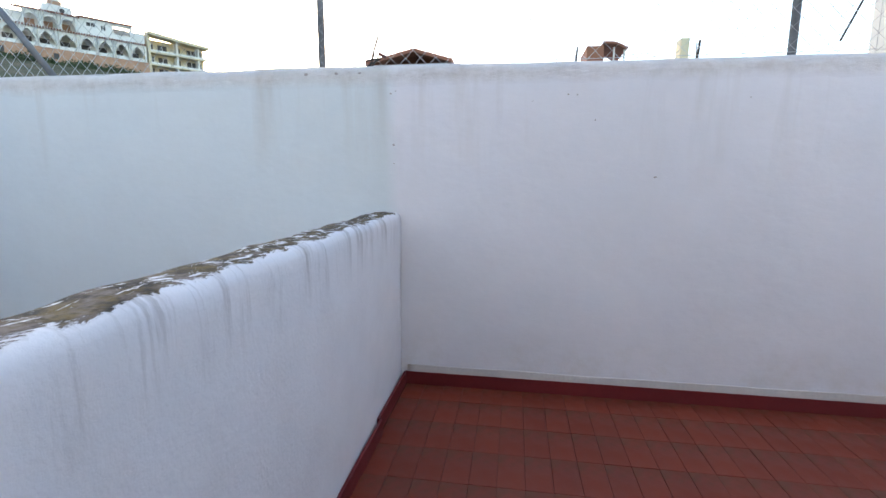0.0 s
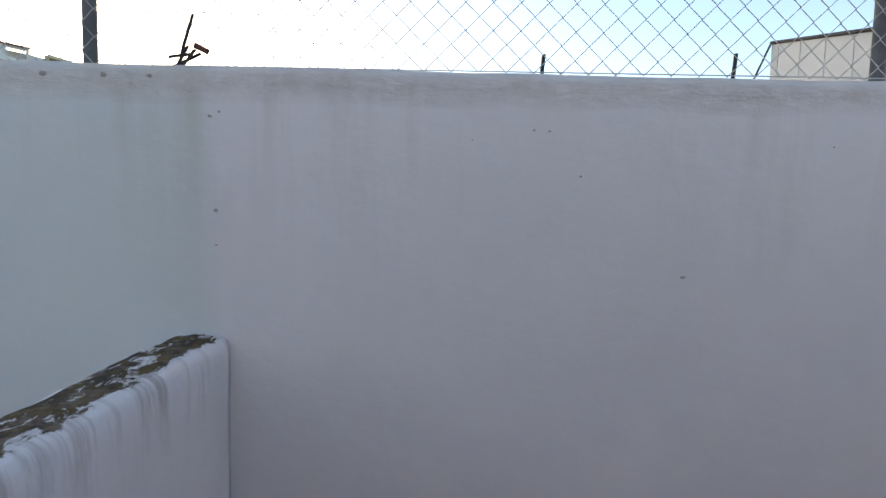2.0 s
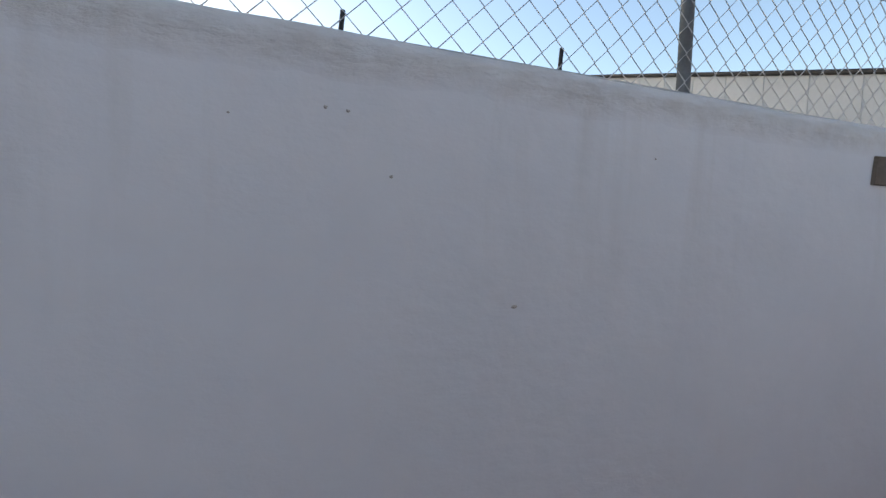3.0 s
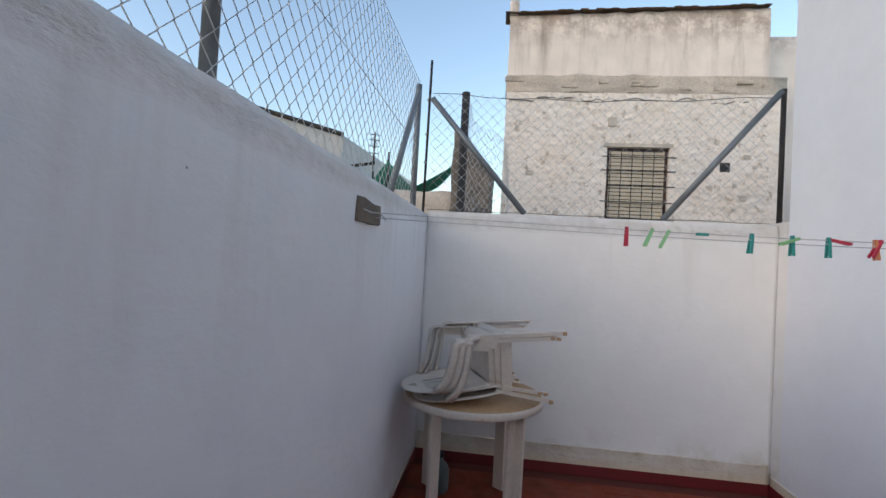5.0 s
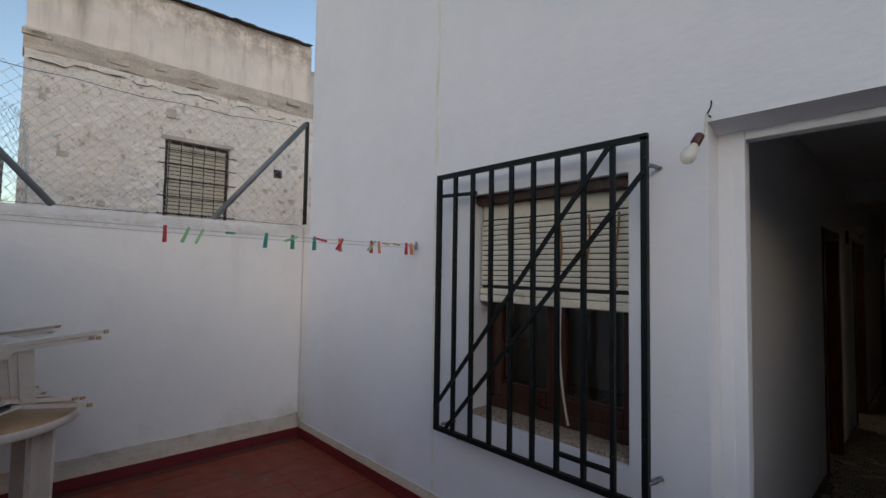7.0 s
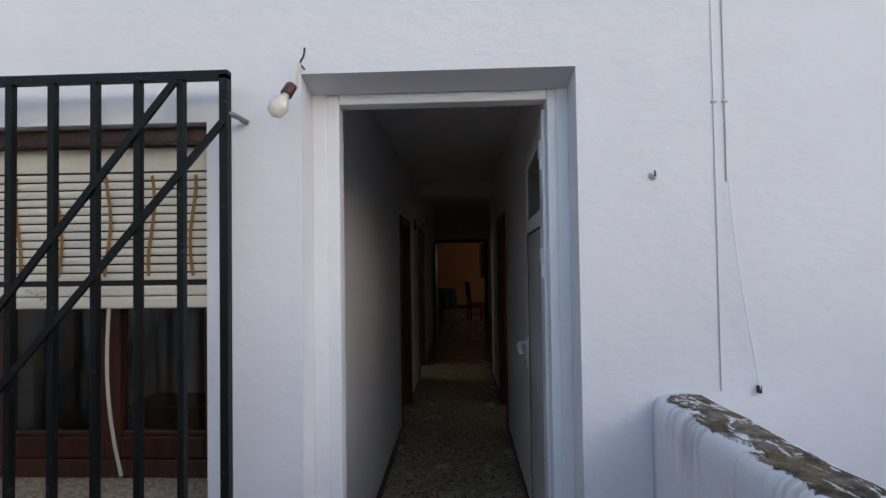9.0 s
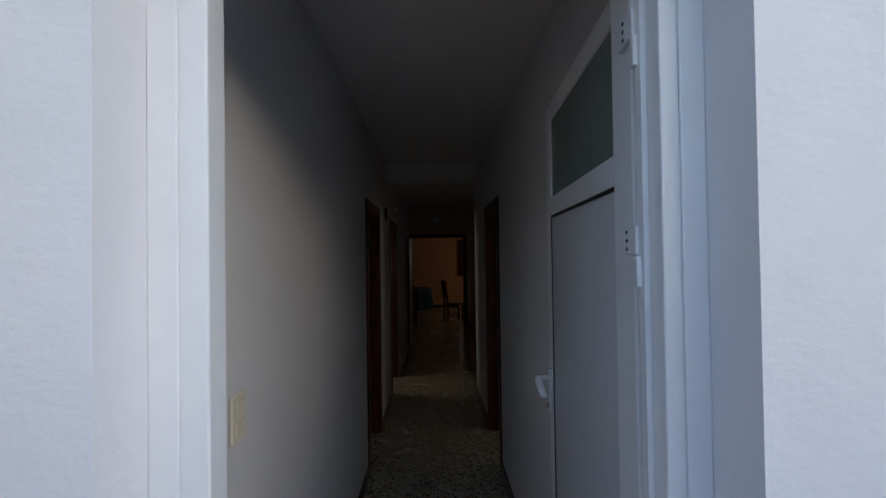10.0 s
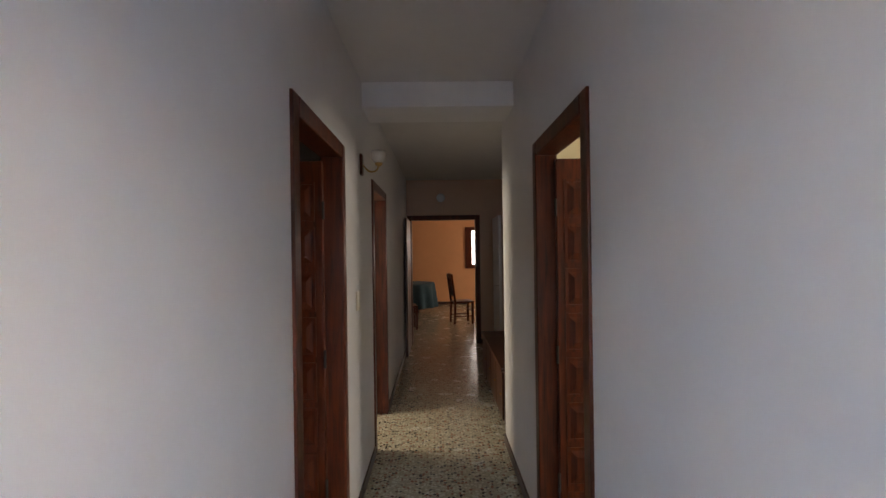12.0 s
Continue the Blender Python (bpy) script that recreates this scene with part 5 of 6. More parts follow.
def old_house():
    """The derelict limewashed house beyond the end wall."""
    x = 10.0
    ob = thing("old_house", (x, 0, -0.3), "derelict house with flaking limewash over rubble stone", "house")
    y0, y1, band0, band1 = -2.85, 2.15, 4.93, 5.28
    win = (-0.88, 0.23, 2.45, 3.92)

    def put(kind, bm, mat, parent=ob, label="", smooth=False):
        for v in bm.verts:
            v.co -= Vector((x, 0, -0.3))
        return part(kind, bm, M[mat], parent, label, smooth)

    bm = bmesh.new()
    ys = sorted({y0 + (y1 - y0) * k / 64 for k in range(65)} | {win[0], win[1]})
    zs = sorted({-0.3 + (band0 + 0.3) * k / 60 for k in range(61)} | {win[2], win[3]})
    rough = [[bm.verts.new((x + 0.022 * noise.noise(Vector((y * 3.5, z * 3.5, 1))) + 0.026 * noise.noise(Vector((y * 9, z * 9, 5))), y, z)) for z in zs] for y in ys]
    for a in range(len(ys) - 1):
        for b in range(len(zs) - 1):
            if not (win[0] <= (ys[a] + ys[a + 1]) / 2 <= win[1] and win[2] <= (zs[b] + zs[b + 1]) / 2 <= win[3]):
                bm.faces.new((rough[a][b], rough[a][b + 1], rough[a + 1][b + 1], rough[a + 1][b]))
    put("wall_core", holed("x", x + 0.04, x + 0.45, y0, y1, -0.3, band0, [win]), "limestone")
    put("wall", bm, "limestone", label="lumpy limewashed rubble wall", smooth=True)
    # the upper storey with a roof line that rises and falls unevenly
    bm = bmesh.new()
    n = 40
    prof = []
    for i in range(n + 1):
        y = y1 - (y1 - y0 - 0.30) * i / n
        z = 6.45 + 0.10 * (i / n) + 0.03 * noise.noise(Vector((y * 4, 0, 0)))
        prof.append((y, z))
    lo_f = [bm.verts.new((x + 0.06, y, band1)) for y, _ in prof]
    hi_f = [bm.verts.new((x + 0.07, y, z)) for y, z in prof]
    lo_b = [bm.verts.new((x + 0.45, y, band1)) for y, _ in prof]
    hi_b = [bm.verts.new((x + 0.45, y, z)) for y, z in prof]
    for a, b in ((lo_f, hi_f), (hi_f, hi_b), (hi_b, lo_b), (lo_b, lo_f)):
        for k in range(n):
            bm.faces.new((a[k], a[k + 1], b[k + 1], b[k]))
    bm.faces.new((lo_f[0], hi_f[0], hi_b[0], lo_b[0]))
    bm.faces.new((lo_f[-1], lo_b[-1], hi_b[-1], hi_f[-1]))
    put("upper_wall", bm, "stained", label="stained cream upper wall")
    bm = bmesh.new()
    box(bm, (x + 0.03, y0, band0 + 0.001), (x + 0.44, y1 + 0.02, band1 - 0.001))
    bmesh.ops.subdivide_edges(bm, edges=bm.edges[:], cuts=14, use_grid_fill=True)
    for v in bm.verts:
        v.co.x += 0.05 * noise.noise(Vector((v.co.y * 4, v.co.z * 7, 8)))
        v.co.z += 0.05 * noise.noise(Vector((v.co.y * 2, 0, 9)))
    put("stone_band", bm, "band", label="band of bare stone", smooth=True)
    # bare stones showing in the band and the wall
    rnd = random.Random(11)
    proto = mesh(box(bmesh.new(), (-0.04, -0.13, -0.07), (0.04, 0.13, 0.07), 0.025), "stone", M["band"])
    for i in range(22):
        y = rnd.uniform(y0 + 0.3, y1 - 0.1)
        s = new("stone", proto)
        s.parent = ob
        in_band = i < 12
        z = rnd.uniform(band0 + 0.06, band1 - 0.08) if in_band else rnd.uniform(2.2, band0 - 0.2)
        s.location = (0.035 if in_band else 0.030, y, z + 0.3)
        k = rnd.uniform(0.6, 1.3) if in_band else rnd.uniform(0.25, 0.6)
        s.scale = (1, k, rnd.uniform(0.5, 1.0))
        if not in_band and win[0] - 0.2 < y < win[1] + 0.2 and z < win[3] + 0.2:
            s.location.z = 4.35 + rnd.uniform(-0.1, 0.4)
    proto = None
    for i in range(34):
        y = y1 + 0.02 - 0.14 * i
        if y < y0 + 0.33:
            break
        bm = bmesh.new()
        sweep(bm, [(x - 0.03 - 0.04 * rnd.random(), y, 6.47 + 0.10 * i / 34 + rnd.uniform(-0.01, 0.01)), (x + 0.5, y, 6.50 + 0.10 * i / 34)], 0.016, 0.15, 6)
        put("roof_tile", bm, "rooftile_old")
    bm = box(bmesh.new(), (x + 0.02, y1 - 0.16, 6.46), (x + 0.3, y1 + 0.02, 6.74), 0.03)
    put("chimney_stub", bm, "stained", label="crumbling corner stub")
    bm = box(bmesh.new(), (x + 0.5, y0 - 0.6, -0.3), (x + 0.9, y0 + 0.35, 6.25), 0.04)
    put("side_wall", bm, "stained", label="cream return wall")
    put("side_wall", boxes(((x + 0.45, y1 - 0.4, -0.3), (x + 6, y1 - 0.02, 6.2))), "limestone")
    w = put("window", boxes(((x + 0.14, win[0] - 0.05, win[2] - 0.05), (x + 0.3, win[1] + 0.05, win[3] + 0.05))), "brown", label="closed yellowed slatted blind")
    put("frame", boxes(((x + 0.10, win[0], win[2]), (x + 0.139, win[0] + 0.06, win[3])), ((x + 0.10, win[1] - 0.06, win[2]), (x + 0.139, win[1], win[3])), ((x + 0.10, win[0] + 0.061, win[3] - 0.06), (x + 0.139, win[1] - 0.061, win[3]))), "brown", w)
    for k in range(40):
        z = win[2] + 0.02 + k * 0.07
        if z > win[3] - 0.08:
            break
        put("slat", boxes(((x + 0.075, win[0] + 0.062, z), (x + 0.098, win[1] - 0.062, z + 0.054))), "blind", w)
    for k in range(6):
        y = win[0] + 0.07 + k * (win[1] - win[0] - 0.14) / 5
        put("grille_bar", sweep(bmesh.new(), [(x + 0.02, y, win[2] - 0.05), (x + 0.02, y, win[3] - 0.02)], 0.014, 0.014, 6), "rust", w)
    for z in (2.58, 2.9, 3.2, 3.48, 3.74):
        put("grille_bar", sweep(bmesh.new(), [(x + 0.0, win[0] - 0.12, z), (x + 0.0, win[1] + 0.10, z)], 0.022, 0.018, 6), "rust", w)
    bm = boxes(((x - 0.02, win[0] - 0.06, win[3] + 0.002), (x + 0.1, win[1] + 0.06, win[3] + 0.07)))
    put("lintel", bm, "band", w)
    # a long crack under the band
    rnd2 = random.Random(5)
    pts, yy = [], 2.1
    while yy > -2.3:
        pts.append((x - 0.012, yy, 4.80 + 0.10 * noise.noise(Vector((yy * 1.3, 2, 0))) + rnd2.uniform(-0.03, 0.03)))
        yy -= rnd2.uniform(0.06, 0.16)
    for a, b in zip(pts, pts[1:]):
        if rnd2.random() < 0.85:
            put("crack", sweep(bmesh.new(), [a, b], rnd2.uniform(0.006, 0.026), 0.02, 5), "bare")
    # a dark block that paints the shade of a broken hole, and an old insulator
    put("wall_hole", box(bmesh.new(), (x - 0.03, -1.92, 3.50), (x + 0.02, -1.75, 3.68), 0.02), "rust", label="dark block for the shade inside a broken hole")
    put("putlog", box(bmesh.new(), (x - 0.03, 0.08, 4.30), (x + 0.03, 0.24, 4.48), 0.02), "band")
    # side outbuilding and low rubble walls
    side = thing("rubble_wall", (8.6, 2.8, -0.3), "ruined brown rubble wall with a broken top", "wall ruin")
    bm = bmesh.new()
    box(bm, (-0.15, -0.5, 0.0), (0.25, 0.15, 4.05))
    bmesh.ops.subdivide_edges(bm, edges=bm.edges[:], cuts=12, use_grid_fill=True)
    for v in bm.verts:
        v.co += Vector((noise.noise(v.co * 2.5), noise.noise(v.co * 2.5 + Vector((7, 0, 0))), noise.noise(v.co * 2.5 + Vector((0, 9, 0))))) * 0.07
        if v.co.z > 3.0:
            v.co.z -= max(0.0, -v.co.y) * 1.4
    part("rubble", bm, M["bare"], side, "", True)
    low = thing("rubble_wall", (9.0, 4.2, -0.3), "low brown stone wall beyond the yard", "wall ruin")
    bm = bmesh.new()
    box(bm, (-0.2, -1.35, 0.0), (0.2, 3.0, 3.08))
    bmesh.ops.subdivide_edges(bm, edges=bm.edges[:], cuts=14, use_grid_fill=True)
    for v in bm.verts:
        v.co += Vector((noise.noise(v.co * 2.0), noise.noise(v.co * 2.2 + Vector((7, 0, 0))), noise.noise(v.co * 2.5 + Vector((0, 9, 0))))) * 0.06
    part("rubble", bm, M["band"], low, "", True)


old_house()


def shade_sail():
    ob = thing("shade_sail", (9.6, 4.0, 0.0), "green shade net stretched between poles", "shade sail")
    a, b, c, d = Vector((0.0, 0.75, 2.95)), Vector((0.0, 0.30, 3.45)), Vector((0.3, -1.05, 3.55)), Vector((0.0, 0.12, 2.80))
    bm = bmesh.new()
    n = 12
    grid = []
    for i in range(n + 1):
        u = i / n
        row = []
        for j in range(n + 1):
            v = j / n
            p = (a * (1 - u) + d * u) * (1 - v) + (b * (1 - u) + c * u) * v
            sag = -0.55 * math.sin(math.pi * u) * (0.25 + 0.75 * v) - 0.04 * math.sin(math.pi * v)
            row.append(bm.verts.new(p + Vector((0.3 * math.sin(math.pi * u), 0, sag))))
        grid.append(row)
    for r0, r1 in zip(grid, grid[1:]):
        for k in range(n):
            bm.faces.new((r0[k], r0[k + 1], r1[k + 1], r1[k]))
    bm.normal_update()
    bmesh.ops.solidify(bm, geom=bm.faces[:], thickness=0.006)
    part("net", bm, M["sail"], ob, "", True)
    part("pole", sweep(bmesh.new(), [(0.05, 0.3, -0.32), (0.05, 0.3, 3.62)], 0.05), M["rust"], ob)
    part("pole", sweep(bmesh.new(), [(0.3, -1.05, -0.32), (0.3, -1.05, 3.6)], 0.05), M["rust"], ob)
    part("boom", sweep(bmesh.new(), [(0.0, 0.55, 3.4), (-0.1, 1.5, 3.22), (-0.2, 3.0, 2.9)], 0.06), M["rust"], ob)
    mast = thing("roof_aerial", (9.5, 4.55, 0.0), "thin television aerial on a pole", "aerial")
    part("mast", sweep(bmesh.new(), [(0, 0, -0.32), (0, 0, 3.95)], 0.035), M["rust"], mast)
    for z in (3.55, 3.68, 3.8, 3.9):
        part("rod", sweep(bmesh.new(), [(0, -0.10, z), (0, 0.10, z + 0.02)], 0.018), M["rust"], mast)


shade_sail()


def warehouse():
    ob = thing("warehouse", (14.0, 21.0, -0.32), "large pale clad warehouse with a dark roof edge", "warehouse")
    bm = bmesh.new()
    h0, h1 = 9.3, 5.4
    v = [bm.verts.new(p) for p in ((0, 0, 0), (0, 0, h0), (0, -14.2, h1), (0, -14.2, 0), (12, 0, 0), (12, 0, h0 + 1.2), (12, -14.2, h1 + 0.5), (12, -14.2, 0))]
    for q in ((0, 1, 2, 3), (4, 7, 6, 5), (0, 4, 5, 1), (3, 2, 6, 7), (1, 5, 6, 2)):
        bm.faces.new([v[k] for k in q])
    part("wall", bm, M["tin"], ob)
    part("eave", sweep(bmesh.new(), [(-0.03, 0, h0 + 0.02), (-0.03, -14.2, h1 + 0.02)], 0.14), M["rust"], ob, "dark eave line")
    part("eave", sweep(bmesh.new(), [(-0.03, 0, h0 + 0.02), (-0.85, 0.3, 7.0)], 0.08), M["rust"], ob, "sloping gutter pipe")
    for k in range(12):
        y = -1.2 * k - 0.4
        part("seam", box(bmesh.new(), (-0.02, y - 0.02, 0.0), (0.0 - 0.001, y + 0.02, h0 + (h1 - h0) * (-y / 14.2) - 0.05)), M["tin"], ob)


warehouse()


def roof_tops():
    """Roofs that show over the back wall."""
    aerial = thing("television_aerial", (-0.235, BACK + 0.10, TOP - 0.012), "small bent television aerial fixed behind the yard wall", "aerial")
    part("mast", sweep(bmesh.new(), [(0.0, 0, 0.0), (0.02, 0, 0.09), (0.055, 0, 0.20)], 0.011), M["rust"], aerial)
    for a, b in (((-0.02, 0, 0.02), (0.07, 0.02, 0.075)), ((-0.03, 0, 0.055), (0.04, 0, 0.065)), ((0.02, -0.01, 0.02), (0.055, 0.01, 0.085)), ((0.0, 0, 0.03), (0.025, 0.02, 0.10))):
        part("rod", sweep(bmesh.new(), [a, b], 0.011), M["rust"], aerial)
    part("reflector", box(bmesh.new(), (-0.028, -0.006, -0.010), (0.028, 0.006, 0.010), 0.004), M["bakelite"], aerial, "brown reflector plate").matrix_basis = pose(0.082, 0.0, 0.085, 0, 25, 0)

    red = thing("far_house", (-4.0, 20.0, -0.32), "far white house with a red tiled gable roof", "house")
    bm = bmesh.new()
    box(bm, (-1.5, 0, 0), (1.75, 5, 6.35))
    part("wall", bm, M["far_white"], red)
    bm = bmesh.new()
    for s0, s1 in (((-1.75, 6.35), (0.35, 6.85)), ((0.35, 6.85), (1.95, 6.40))):
        sweep(bm, [(s0[0], 2.4, s0[1]), (s1[0], 2.4, s1[1])], 0.14, 5.4, 4, True, (0, 0, 1))
    part("roof", bm, M["roofclay"], red, "red clay roof")
    hut = thing("roof_hut", (4.0, 20.0, -0.32), "brick roof hut with a tiled canopy on a flat roof", "house")
    part("house_body", box(bmesh.new(), (-2.5, 0.6, 0), (5.0, 6, 6.30), 0.02), M["far_white"], hut)
    part("brick_hut", box(bmesh.new(), (-0.62, 0.2, 0), (0.05, 2.2, 6.88), 0.02), M["brick"], hut)
    part("canopy", sweep(bmesh.new(), [(0.0, 1.2, 6.98), (0.45, 1.2, 6.95), (0.95, 1.2, 6.72)], 0.10, 2.2, 4, True, (0, 0, 1)), M["roofclay"], hut, "small tiled canopy")
    for px in (0.45, 0.85):
        part("canopy_post", sweep(bmesh.new(), [(px, 0.3, 0.0), (px, 0.3, 6.82)], 0.07), M["far_white"], hut)
    part("roof_rail", sweep(bmesh.new(), [(0.9, 0.5, 6.55), (1.7, 0.5, 6.62), (2.1, 0.5, 6.48)], 0.03), M["galv"], hut)
    part("far_chimney", box(bmesh.new(), (2.86, 0.0, 0), (3.20, 0.6, 7.02), 0.05), M["far_cream"], hut, "tall cream chimney")
    part("mast", sweep(bmesh.new(), [(3.5, 0.2, 0), (3.52, 0.2, 6.85)], 0.04), M["rust"], hut)
    part("mast", sweep(bmesh.new(), [(-1.8, 0.2, 0), (-1.8, 0.2, 6.85)], 0.03), M["rust"], hut)


roof_tops()


def wall_chips():
    """Knocks and lumps in the render of the yard wall."""
    rnd = random.Random(21)
    for x, z, r in ((-0.06, 1.553, 0.013), (-0.06, 1.44, 0.006), (-0.075, 1.86, 0.010), (-0.045, 1.875, 0.008), (1.137, 1.69, 0.007), (1.486, 1.365, 0.012), (0.98, 1.835, 0.007), (1.03, 1.833, 0.007), (0.78, 1.80, 0.005), (-0.62, 1.985, 0.018), (-0.42, 1.985, 0.015), (-0.27, 1.985, 0.014), (1.95, 1.80, 0.005)):
        ob = thing("plaster_chip", (x, BACK - 0.001, z), "small dark knock in the whitewashed render", "chip", "knocks in the wall")
        r *= 0.8
        bm = bmesh.new()
        ring = [bm.verts.new((r * rnd.uniform(0.6, 1.2) * math.cos(a), 0.0, r * rnd.uniform(0.4, 0.9) * math.sin(a))) for a in [2 * math.pi * k / 9 for k in range(9)]]
        tip = bm.verts.new((0, -0.0025, 0))
        for k in range(9):
            bm.faces.new((ring[k], ring[(k + 1) % 9], tip))
        part("chip", bm, M["knock"], ob)


wall_chips()


def hill_hotel():
    """A white arcaded building and its cream neighbour on the hill, about a hundred metres off."""
    turn = math.atan2(6.5, 4.6)

    def zz(z):
        return 2 * z - 1.37

    ob = thing("hill_building", (-76.7, 64.9, 0.0), "white hillside building with two rows of arches and clay roofs", "building")
    ob.rotation_euler = (0, 0, turn)

    def arch_bays(edges, z0, z1, zb, ztop, pointed):
        bm = bmesh.new()
        for s0, a0, a1, s1 in edges:
            cols = [(s0, zb)] + [(a0 + (a1 - a0) * k / 12, None) for k in range(13)] + [(s1, zb)]
            pts = []
            for s, fixed in cols:
                if fixed is None:
                    q = (s - a0) / (a1 - a0) * 2 - 1
                    spring = zb + (ztop - zb) * 0.45
                    rise = (1 - abs(q) ** 1.5) if pointed else math.sqrt(max(0.0, 1 - q * q))
                    pts.append((s, spring + (ztop - spring) * rise))
            for (sa, za), (sb, zb2) in zip(pts, pts[1:]):
                bm.faces.new([bm.verts.new(p) for p in ((sa, 0, za), (sb, 0, zb2), (sb, 0, z1), (sa, 0, z1))])
            for lo, hi in ((s0, a0), (a1, s1)):
                if hi - lo > 0.01:
                    bm.faces.new([bm.verts.new(p) for p in ((lo, 0, z0), (hi, 0, z0), (hi, 0, z1), (lo, 0, z1))])
            if zb > z0 + 0.01:
                bm.faces.new([bm.verts.new(p) for p in ((a0, 0, z0), (a1, 0, z0), (a1, 0, zb), (a0, 0, zb))])
        bmesh.ops.remove_doubles(bm, verts=bm.verts[:], dist=0.002)
        bmesh.ops.solidify(bm, geom=bm.faces[:], thickness=0.45)
        return bm

    s2 = 2.0
    up = [(0.55, 0.63, 1.51, 1.65), (1.65, 1.79, 2.67, 2.81), (2.81, 2.95, 3.83, 4.2)]
    part("upper_arcade", arch_bays([tuple(s2 * v for v in e) for e in up], zz(12.94), zz(14.2), zz(13.03), zz(13.87), False), M["far_white"], ob, "white wall with three round arches")
    low = [(-1.0, -0.9, 0.15, 0.22), (0.22, 0.30, 1.22, 1.3), (1.3, 1.37, 2.42, 2.55), (2.55, 2.66, 3.77, 3.92), (3.92, 4.07, 5.1, 5.18), (5.18, 5.27, 6.3, 6.42), (6.42, 6.52, 7.5, 7.6), (7.6, 7.71, 8.72, 8.9)]
    part("lower_arcade", arch_bays([tuple(s2 * v for v in e) for e in low], zz(11.4), zz(12.86), zz(11.5), zz(12.68), True), M["far_white"], ob, "white wall with pointed arches")
    part("inner_wall", boxes(((-2.0, 2.6, zz(9.5)), (17.8, 3.0, zz(14.2)))), M["far_white"], ob)
    part("gallery_floor", boxes(((-2.0, 0.05, zz(12.80)), (17.8, 2.59, zz(12.93)))), M["far_white"], ob)
    part("upper_wall", holed("y", 0.0, 0.45, s2 * 4.2, s2 * 7.9, zz(12.94), zz(14.3), [(s2 * 4.62, s2 * 5.22, zz(13.7), zz(14.02)), (s2 * 5.62, s2 * 5.95, zz(13.55), zz(13.92)), (s2 * 6.5, s2 * 7.72, zz(13.42), zz(14.1))]), M["far_white"], ob, "white upper wall with windows and a loggia")
    part("end_wall", boxes(((s2 * 7.9, 0.6, zz(12.9)), (s2 * 8.9, 2.59, zz(13.95)))), M["far_white"], ob)
    for a, b, z0, z1 in ((4.62, 5.22, 13.7, 14.02), (5.62, 5.95, 13.55, 13.92)):
        w = part("window", boxes(((s2 * a, 0.25, zz(z0)), (s2 * b, 0.3, zz(z1)))), M["far_dark"], ob, "dark window")
        part("mullion", boxes(((s2 * (a + b) / 2 - 0.05, 0.2, zz(z0)), (s2 * (a + b) / 2 + 0.05, 0.249, zz(z1)))), M["far_white"], w)
    for a, b in ((0.75, 1.4), (1.9, 2.55), (3.05, 3.7), (6.6, 7.0), (7.15, 7.6)):
        part("inner_panel", boxes(((s2 * a, 2.52, zz(12.95)), (s2 * b, 2.59, zz(13.75)))), M["far_pink"], ob, "terracotta inner wall")
    for k, (s0, a0, a1, s1) in enumerate(low):
        m = (a0 + a1) / 2
        part("window", boxes(((s2 * (m - 0.30), 2.50, zz(11.55)), (s2 * (m + 0.34), 2.59, zz(12.35)))), M["far_dark"], ob, "dark window behind the arch")
        part("parapet", boxes(((s2 * a0, 0.12, zz(11.5)), (s2 * a1, 0.25, zz(11.72)))), M["far_white"], ob)
    part("base_wall", boxes(((-9.0, -0.3, zz(8.6)), (s2 * 9.0, 0.5, zz(11.42)))), M["far_pink"], ob, "pink stone base wall")
    for a, b in ((-2.3, -1.6), (-1.3, -0.75), (2.2, 2.55)):
        part("window", boxes(((s2 * a, -0.34, zz(10.6)), (s2 * b, -0.301, zz(11.05)))), M["far_dark"], ob, "dark basement window")

    def slope(kind, s0, s1, z0, z1, depth=3.0):
        bm = bmesh.new()
        n = int((s1 - s0) / 0.35)
        for k in range(n):
            s = s0 + (s1 - s0) * (k + 0.5) / n
            sweep(bm, [(s, -0.45, z0), (s, depth, z1)], 0.40, 0.16, 6)
        part(kind, bm, M["roofclay"], ob, "clay tile roof")

    slope("roof", s2 * 0.0, s2 * 4.2, zz(14.18), zz(14.55))
    slope("roof", s2 * 4.15, s2 * 8.0, zz(14.32), zz(14.62))
    slope("roof", s2 * -1.0, s2 * 8.9, zz(12.90), zz(12.98), 0.2)
    part("turret", box(bmesh.new(), (s2 * 1.9, 1.0, zz(14.2)), (s2 * 3.8, 4.0, zz(15.0)), 0.1), M["far_white"], ob, "white roof turret")
    part("turret", box(bmesh.new(), (s2 * 2.3, 1.4, zz(15.0)), (s2 * 3.2, 3.4, zz(15.35)), 0.1), M["far_pink"], ob)
    part("turret_dome", lathe(bmesh.new(), [(0.9, 0), (0.85, 0.4), (0.5, 0.8), (0.05, 1.0)], (s2 * 2.75, 2.4, zz(15.35)), 16), M["far_white"], ob, "", True)
    part("turret_window", lathe(bmesh.new(), [(0.35, 0.0), (0.35, 0.08)], (0, 0, 0), 14), M["far_dark"], ob).matrix_basis = pose(s2 * 3.15, 0.95, zz(14.6), 90)

    c = thing("hill_building", (-76.7, 64.9, 0.0), "cream hillside apartment block with long white balconies", "building")
    c.rotation_euler = (0, 0, turn)
    a0, a1 = s2 * 9.05, s2 * 14.1
    part("wall", boxes(((a0, 2.0, zz(8.5)), (a1, 9.0, zz(13.75)))), M["far_cream"], c)
    part("gable", boxes(((a0, 0.0, zz(8.5)), (a0 + 0.4, 1.99, zz(14.1)))), M["far_cream"], c)
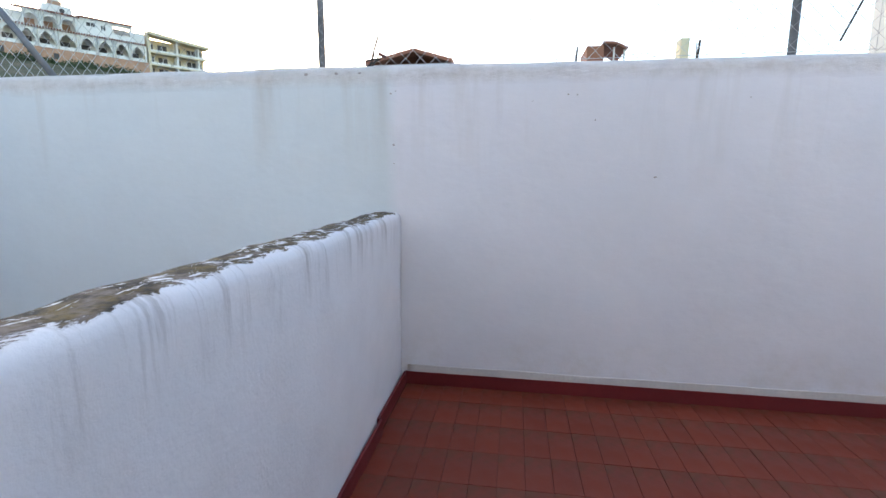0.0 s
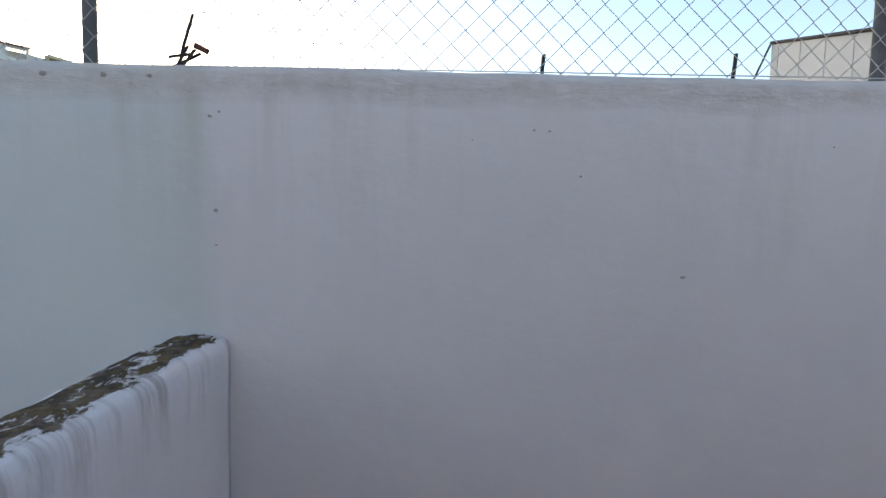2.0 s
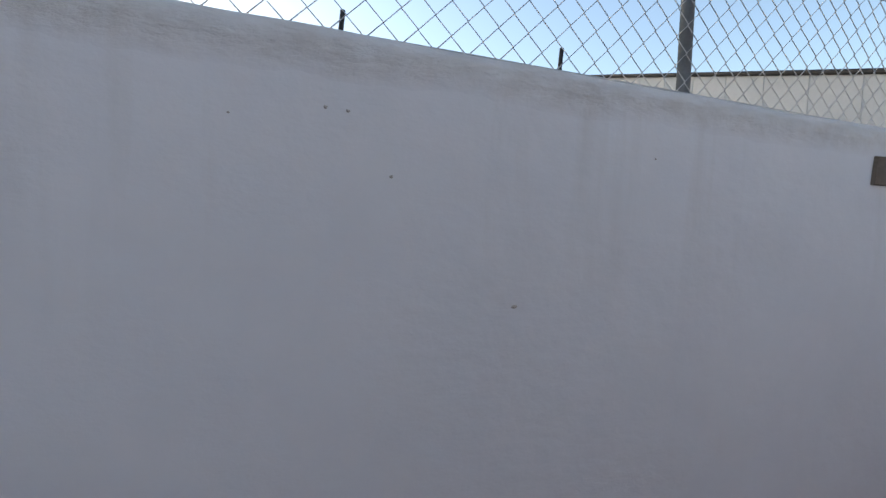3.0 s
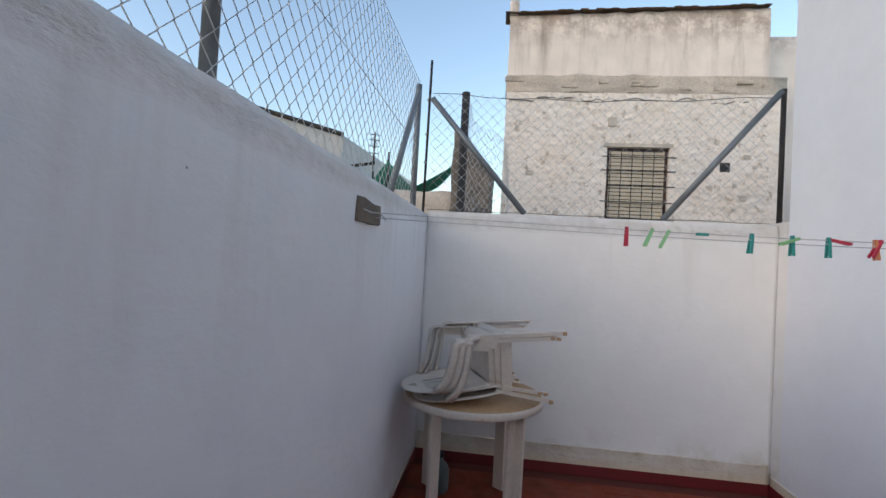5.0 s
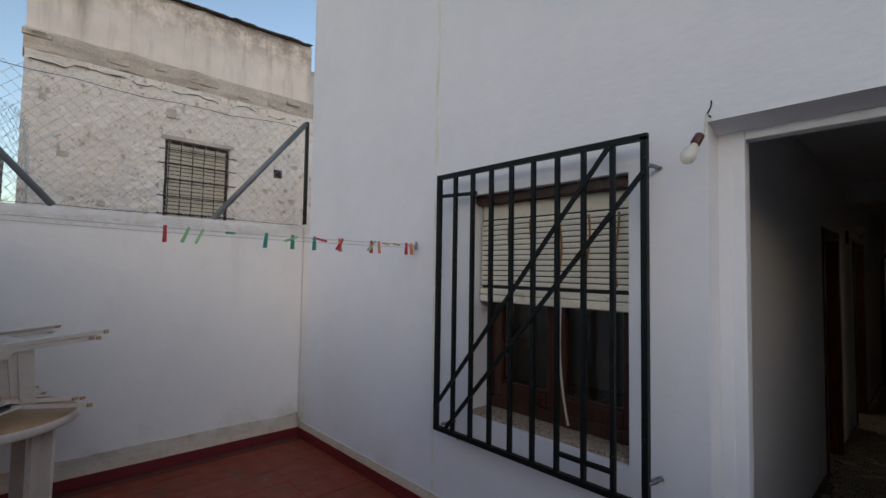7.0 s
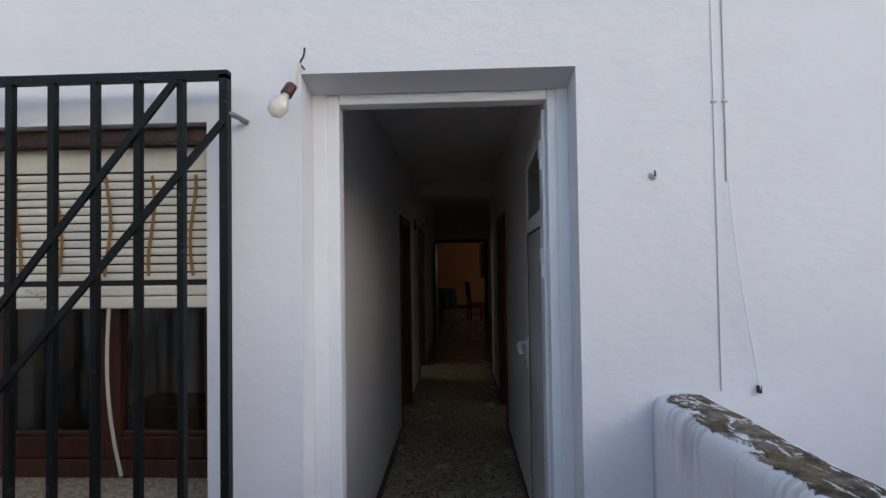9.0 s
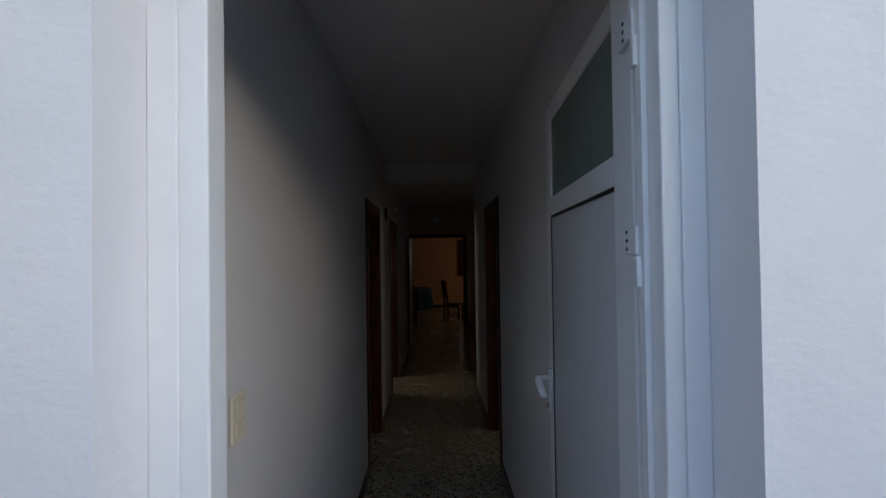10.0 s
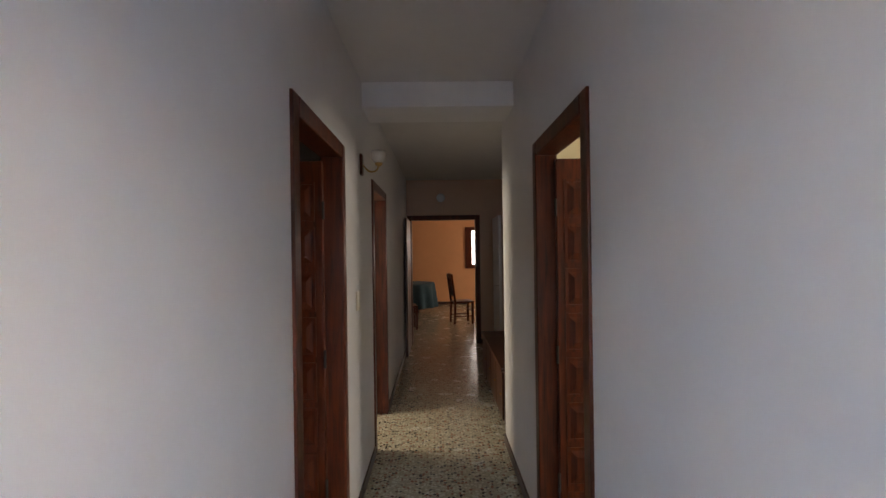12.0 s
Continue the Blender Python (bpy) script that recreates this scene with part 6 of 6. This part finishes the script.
    for z, zt in ((12.45, 12.72), (11.35, 11.62), (10.3, 10.5)):
        part("balcony", boxes(((a0 + 0.41, 0.1, zz(z)), (a1, 1.99, zz(z) + 0.22))), M["far_cream"], c)
        part("parapet", boxes(((a0 + 0.41, 0.1, zz(z) + 0.221), (a1, 0.25, zz(zt)))), M["far_white"], c, "white balcony parapet")
    part("eave", sweep(bmesh.new(), [(a0, 0.4, zz(14.05)), (s2 * 12.4, 0.4, zz(13.72)), (a1 + 0.3, 0.4, zz(13.60))], 0.5, 2.4, 4, True, (0, 0, 1)), M["far_cream"], c)
    bm = bmesh.new()
    for k in range(24):
        s = a0 + 0.3 + k * 0.28
        sweep(bm, [(s, -0.2, zz(14.12) - k * 0.022), (s, 3.2, zz(14.42) - k * 0.03)], 0.32, 0.14, 6)
    part("roof", bm, M["roofclay"], c, "clay tile roof")
    for z in (12.75, 11.65, 10.6):
        for s, w in ((9.35, 0.35), (10.1, 0.75), (11.7, 0.30), (12.6, 0.8), (13.6, 0.3)):
            win = part("window", boxes(((s2 * s, 1.94, zz(z) - 0.1), (s2 * (s + w), 1.999, zz(z + 0.62)))), M["far_dark"], c, "dark balcony window")
            part("window_frame", boxes(((s2 * (s + w / 2) - 0.05, 1.90, zz(z) - 0.1), (s2 * (s + w / 2) + 0.05, 1.939, zz(z + 0.62)))), M["far_white"], win)
        for s in (11.45, 13.35):
            part("pier", boxes(((s2 * s, 0.3, zz(z) - 0.3), (s2 * s + 0.3, 1.93, zz(z + 0.9)))), M["far_white"], c)


hill_hotel()


def scrub_bushes():
    """Low bushes on the slope below the hillside building, as clumps of small leaves."""
    rnd = random.Random(7)
    turn = math.atan2(6.5, 4.6)
    verts, faces = [], []
    for k in range(130):
        s, d = rnd.uniform(-14, 15), rnd.uniform(0.8, 9)
        x = -76.7 + math.cos(turn) * s + math.sin(turn) * d
        y = 64.9 + math.sin(turn) * s - math.cos(turn) * d
        base, r = hill(x, y) - 0.1, rnd.uniform(0.35, 1.0)
        for _ in range(60):
            p = Vector((rnd.gauss(0, 1), rnd.gauss(0, 1), abs(rnd.gauss(0, 0.8)))) * r * 0.5 + Vector((x, y, base))
            a = Vector((rnd.uniform(-1, 1), rnd.uniform(-1, 1), rnd.uniform(-1, 1))).normalized() * 0.16
            b = Vector((rnd.uniform(-1, 1), rnd.uniform(-1, 1), rnd.uniform(-1, 1))).normalized() * 0.16
            i = len(verts)
            verts += [p - a, p + b, p + a, p - b]
            faces.append((i, i + 1, i + 2, i + 3))
    data = bpy.data.meshes.new("scrub")
    data.from_pydata(verts, [], faces)
    data.materials.append(plain("scrub_leaf", (0.06, 0.085, 0.03), 0.8, vary=0.5, scale=1.0))
    tagged(new("scrub", data), "green scrub on the slope below the building", "bushes", "", "stuff")


scrub_bushes()


# ---- pieces of the yard floor, last ----
def yard_floor():
    base = structure("floor_yard", boxes(((0.0005, 0.0005, -0.25), (END - 0.0005, BACK - 0.0005, -0.006))), M["joint"], "red painted clay tile floor of the yard", "floor")
    w, l, gap = 0.126, 0.252, 0.0014
    rnd = random.Random(2)
    protos = []
    for k in range(3):
        bm = box(bmesh.new(), (-(w - gap) / 2, -(l - gap) / 2, -0.012), ((w - gap) / 2, (l - gap) / 2, 0.0), 0.0)
        bmesh.ops.bevel(bm, geom=[e for e in bm.edges if all(v.co.z > -0.001 for v in e.verts)], offset=0.0012 + 0.0004 * k, segments=1, affect="EDGES")
        protos.append(mesh(bm, "tile", M["tile"]))
    cols, rows = int(END / w), int(BACK / l)
    verts, faces = [], []
    for i in range(cols):
        for j in range(-1, rows + 1):
            x, y = 0.018 + w * (i + 0.5), l * (j + 0.5)
            y0, y1 = max(y - l / 2, 0.017), min(y + l / 2, BACK - 0.017)
            if y1 - y0 < 0.03 or x + w / 2 > END - 0.017:
                continue
            z = rnd.uniform(-0.0012, 0.0012)
            if x < 3.4:
                ob = new("tile", protos[rnd.randrange(3)])
                ob.parent = base
                ob.location = (x, (y0 + y1) / 2, z)
                ob.scale = (1, (y1 - y0) / l, 1)
                ob.rotation_euler = (rnd.uniform(-0.004, 0.004), rnd.uniform(-0.004, 0.004), 0)
            else:
                k = len(verts)
                a, b, c, d = x - (w - gap) / 2, x + (w - gap) / 2, y0 + gap / 2, y1 - gap / 2
                verts += [(p, q, r) for r in (-0.012, z) for p, q in ((a, c), (b, c), (b, d), (a, d))]
                faces += [tuple(k + f for f in q) for q in ((4, 5, 6, 7), (0, 1, 5, 4), (1, 2, 6, 5), (2, 3, 7, 6), (3, 0, 4, 7))]
    data = bpy.data.meshes.new("tiles_beyond")
    data.from_pydata(verts, [], faces)
    data.materials.append(M["tile"])
    rest = tagged(new("far_tiles", data), kind="stuff")
    rest.parent = base


yard_floor()
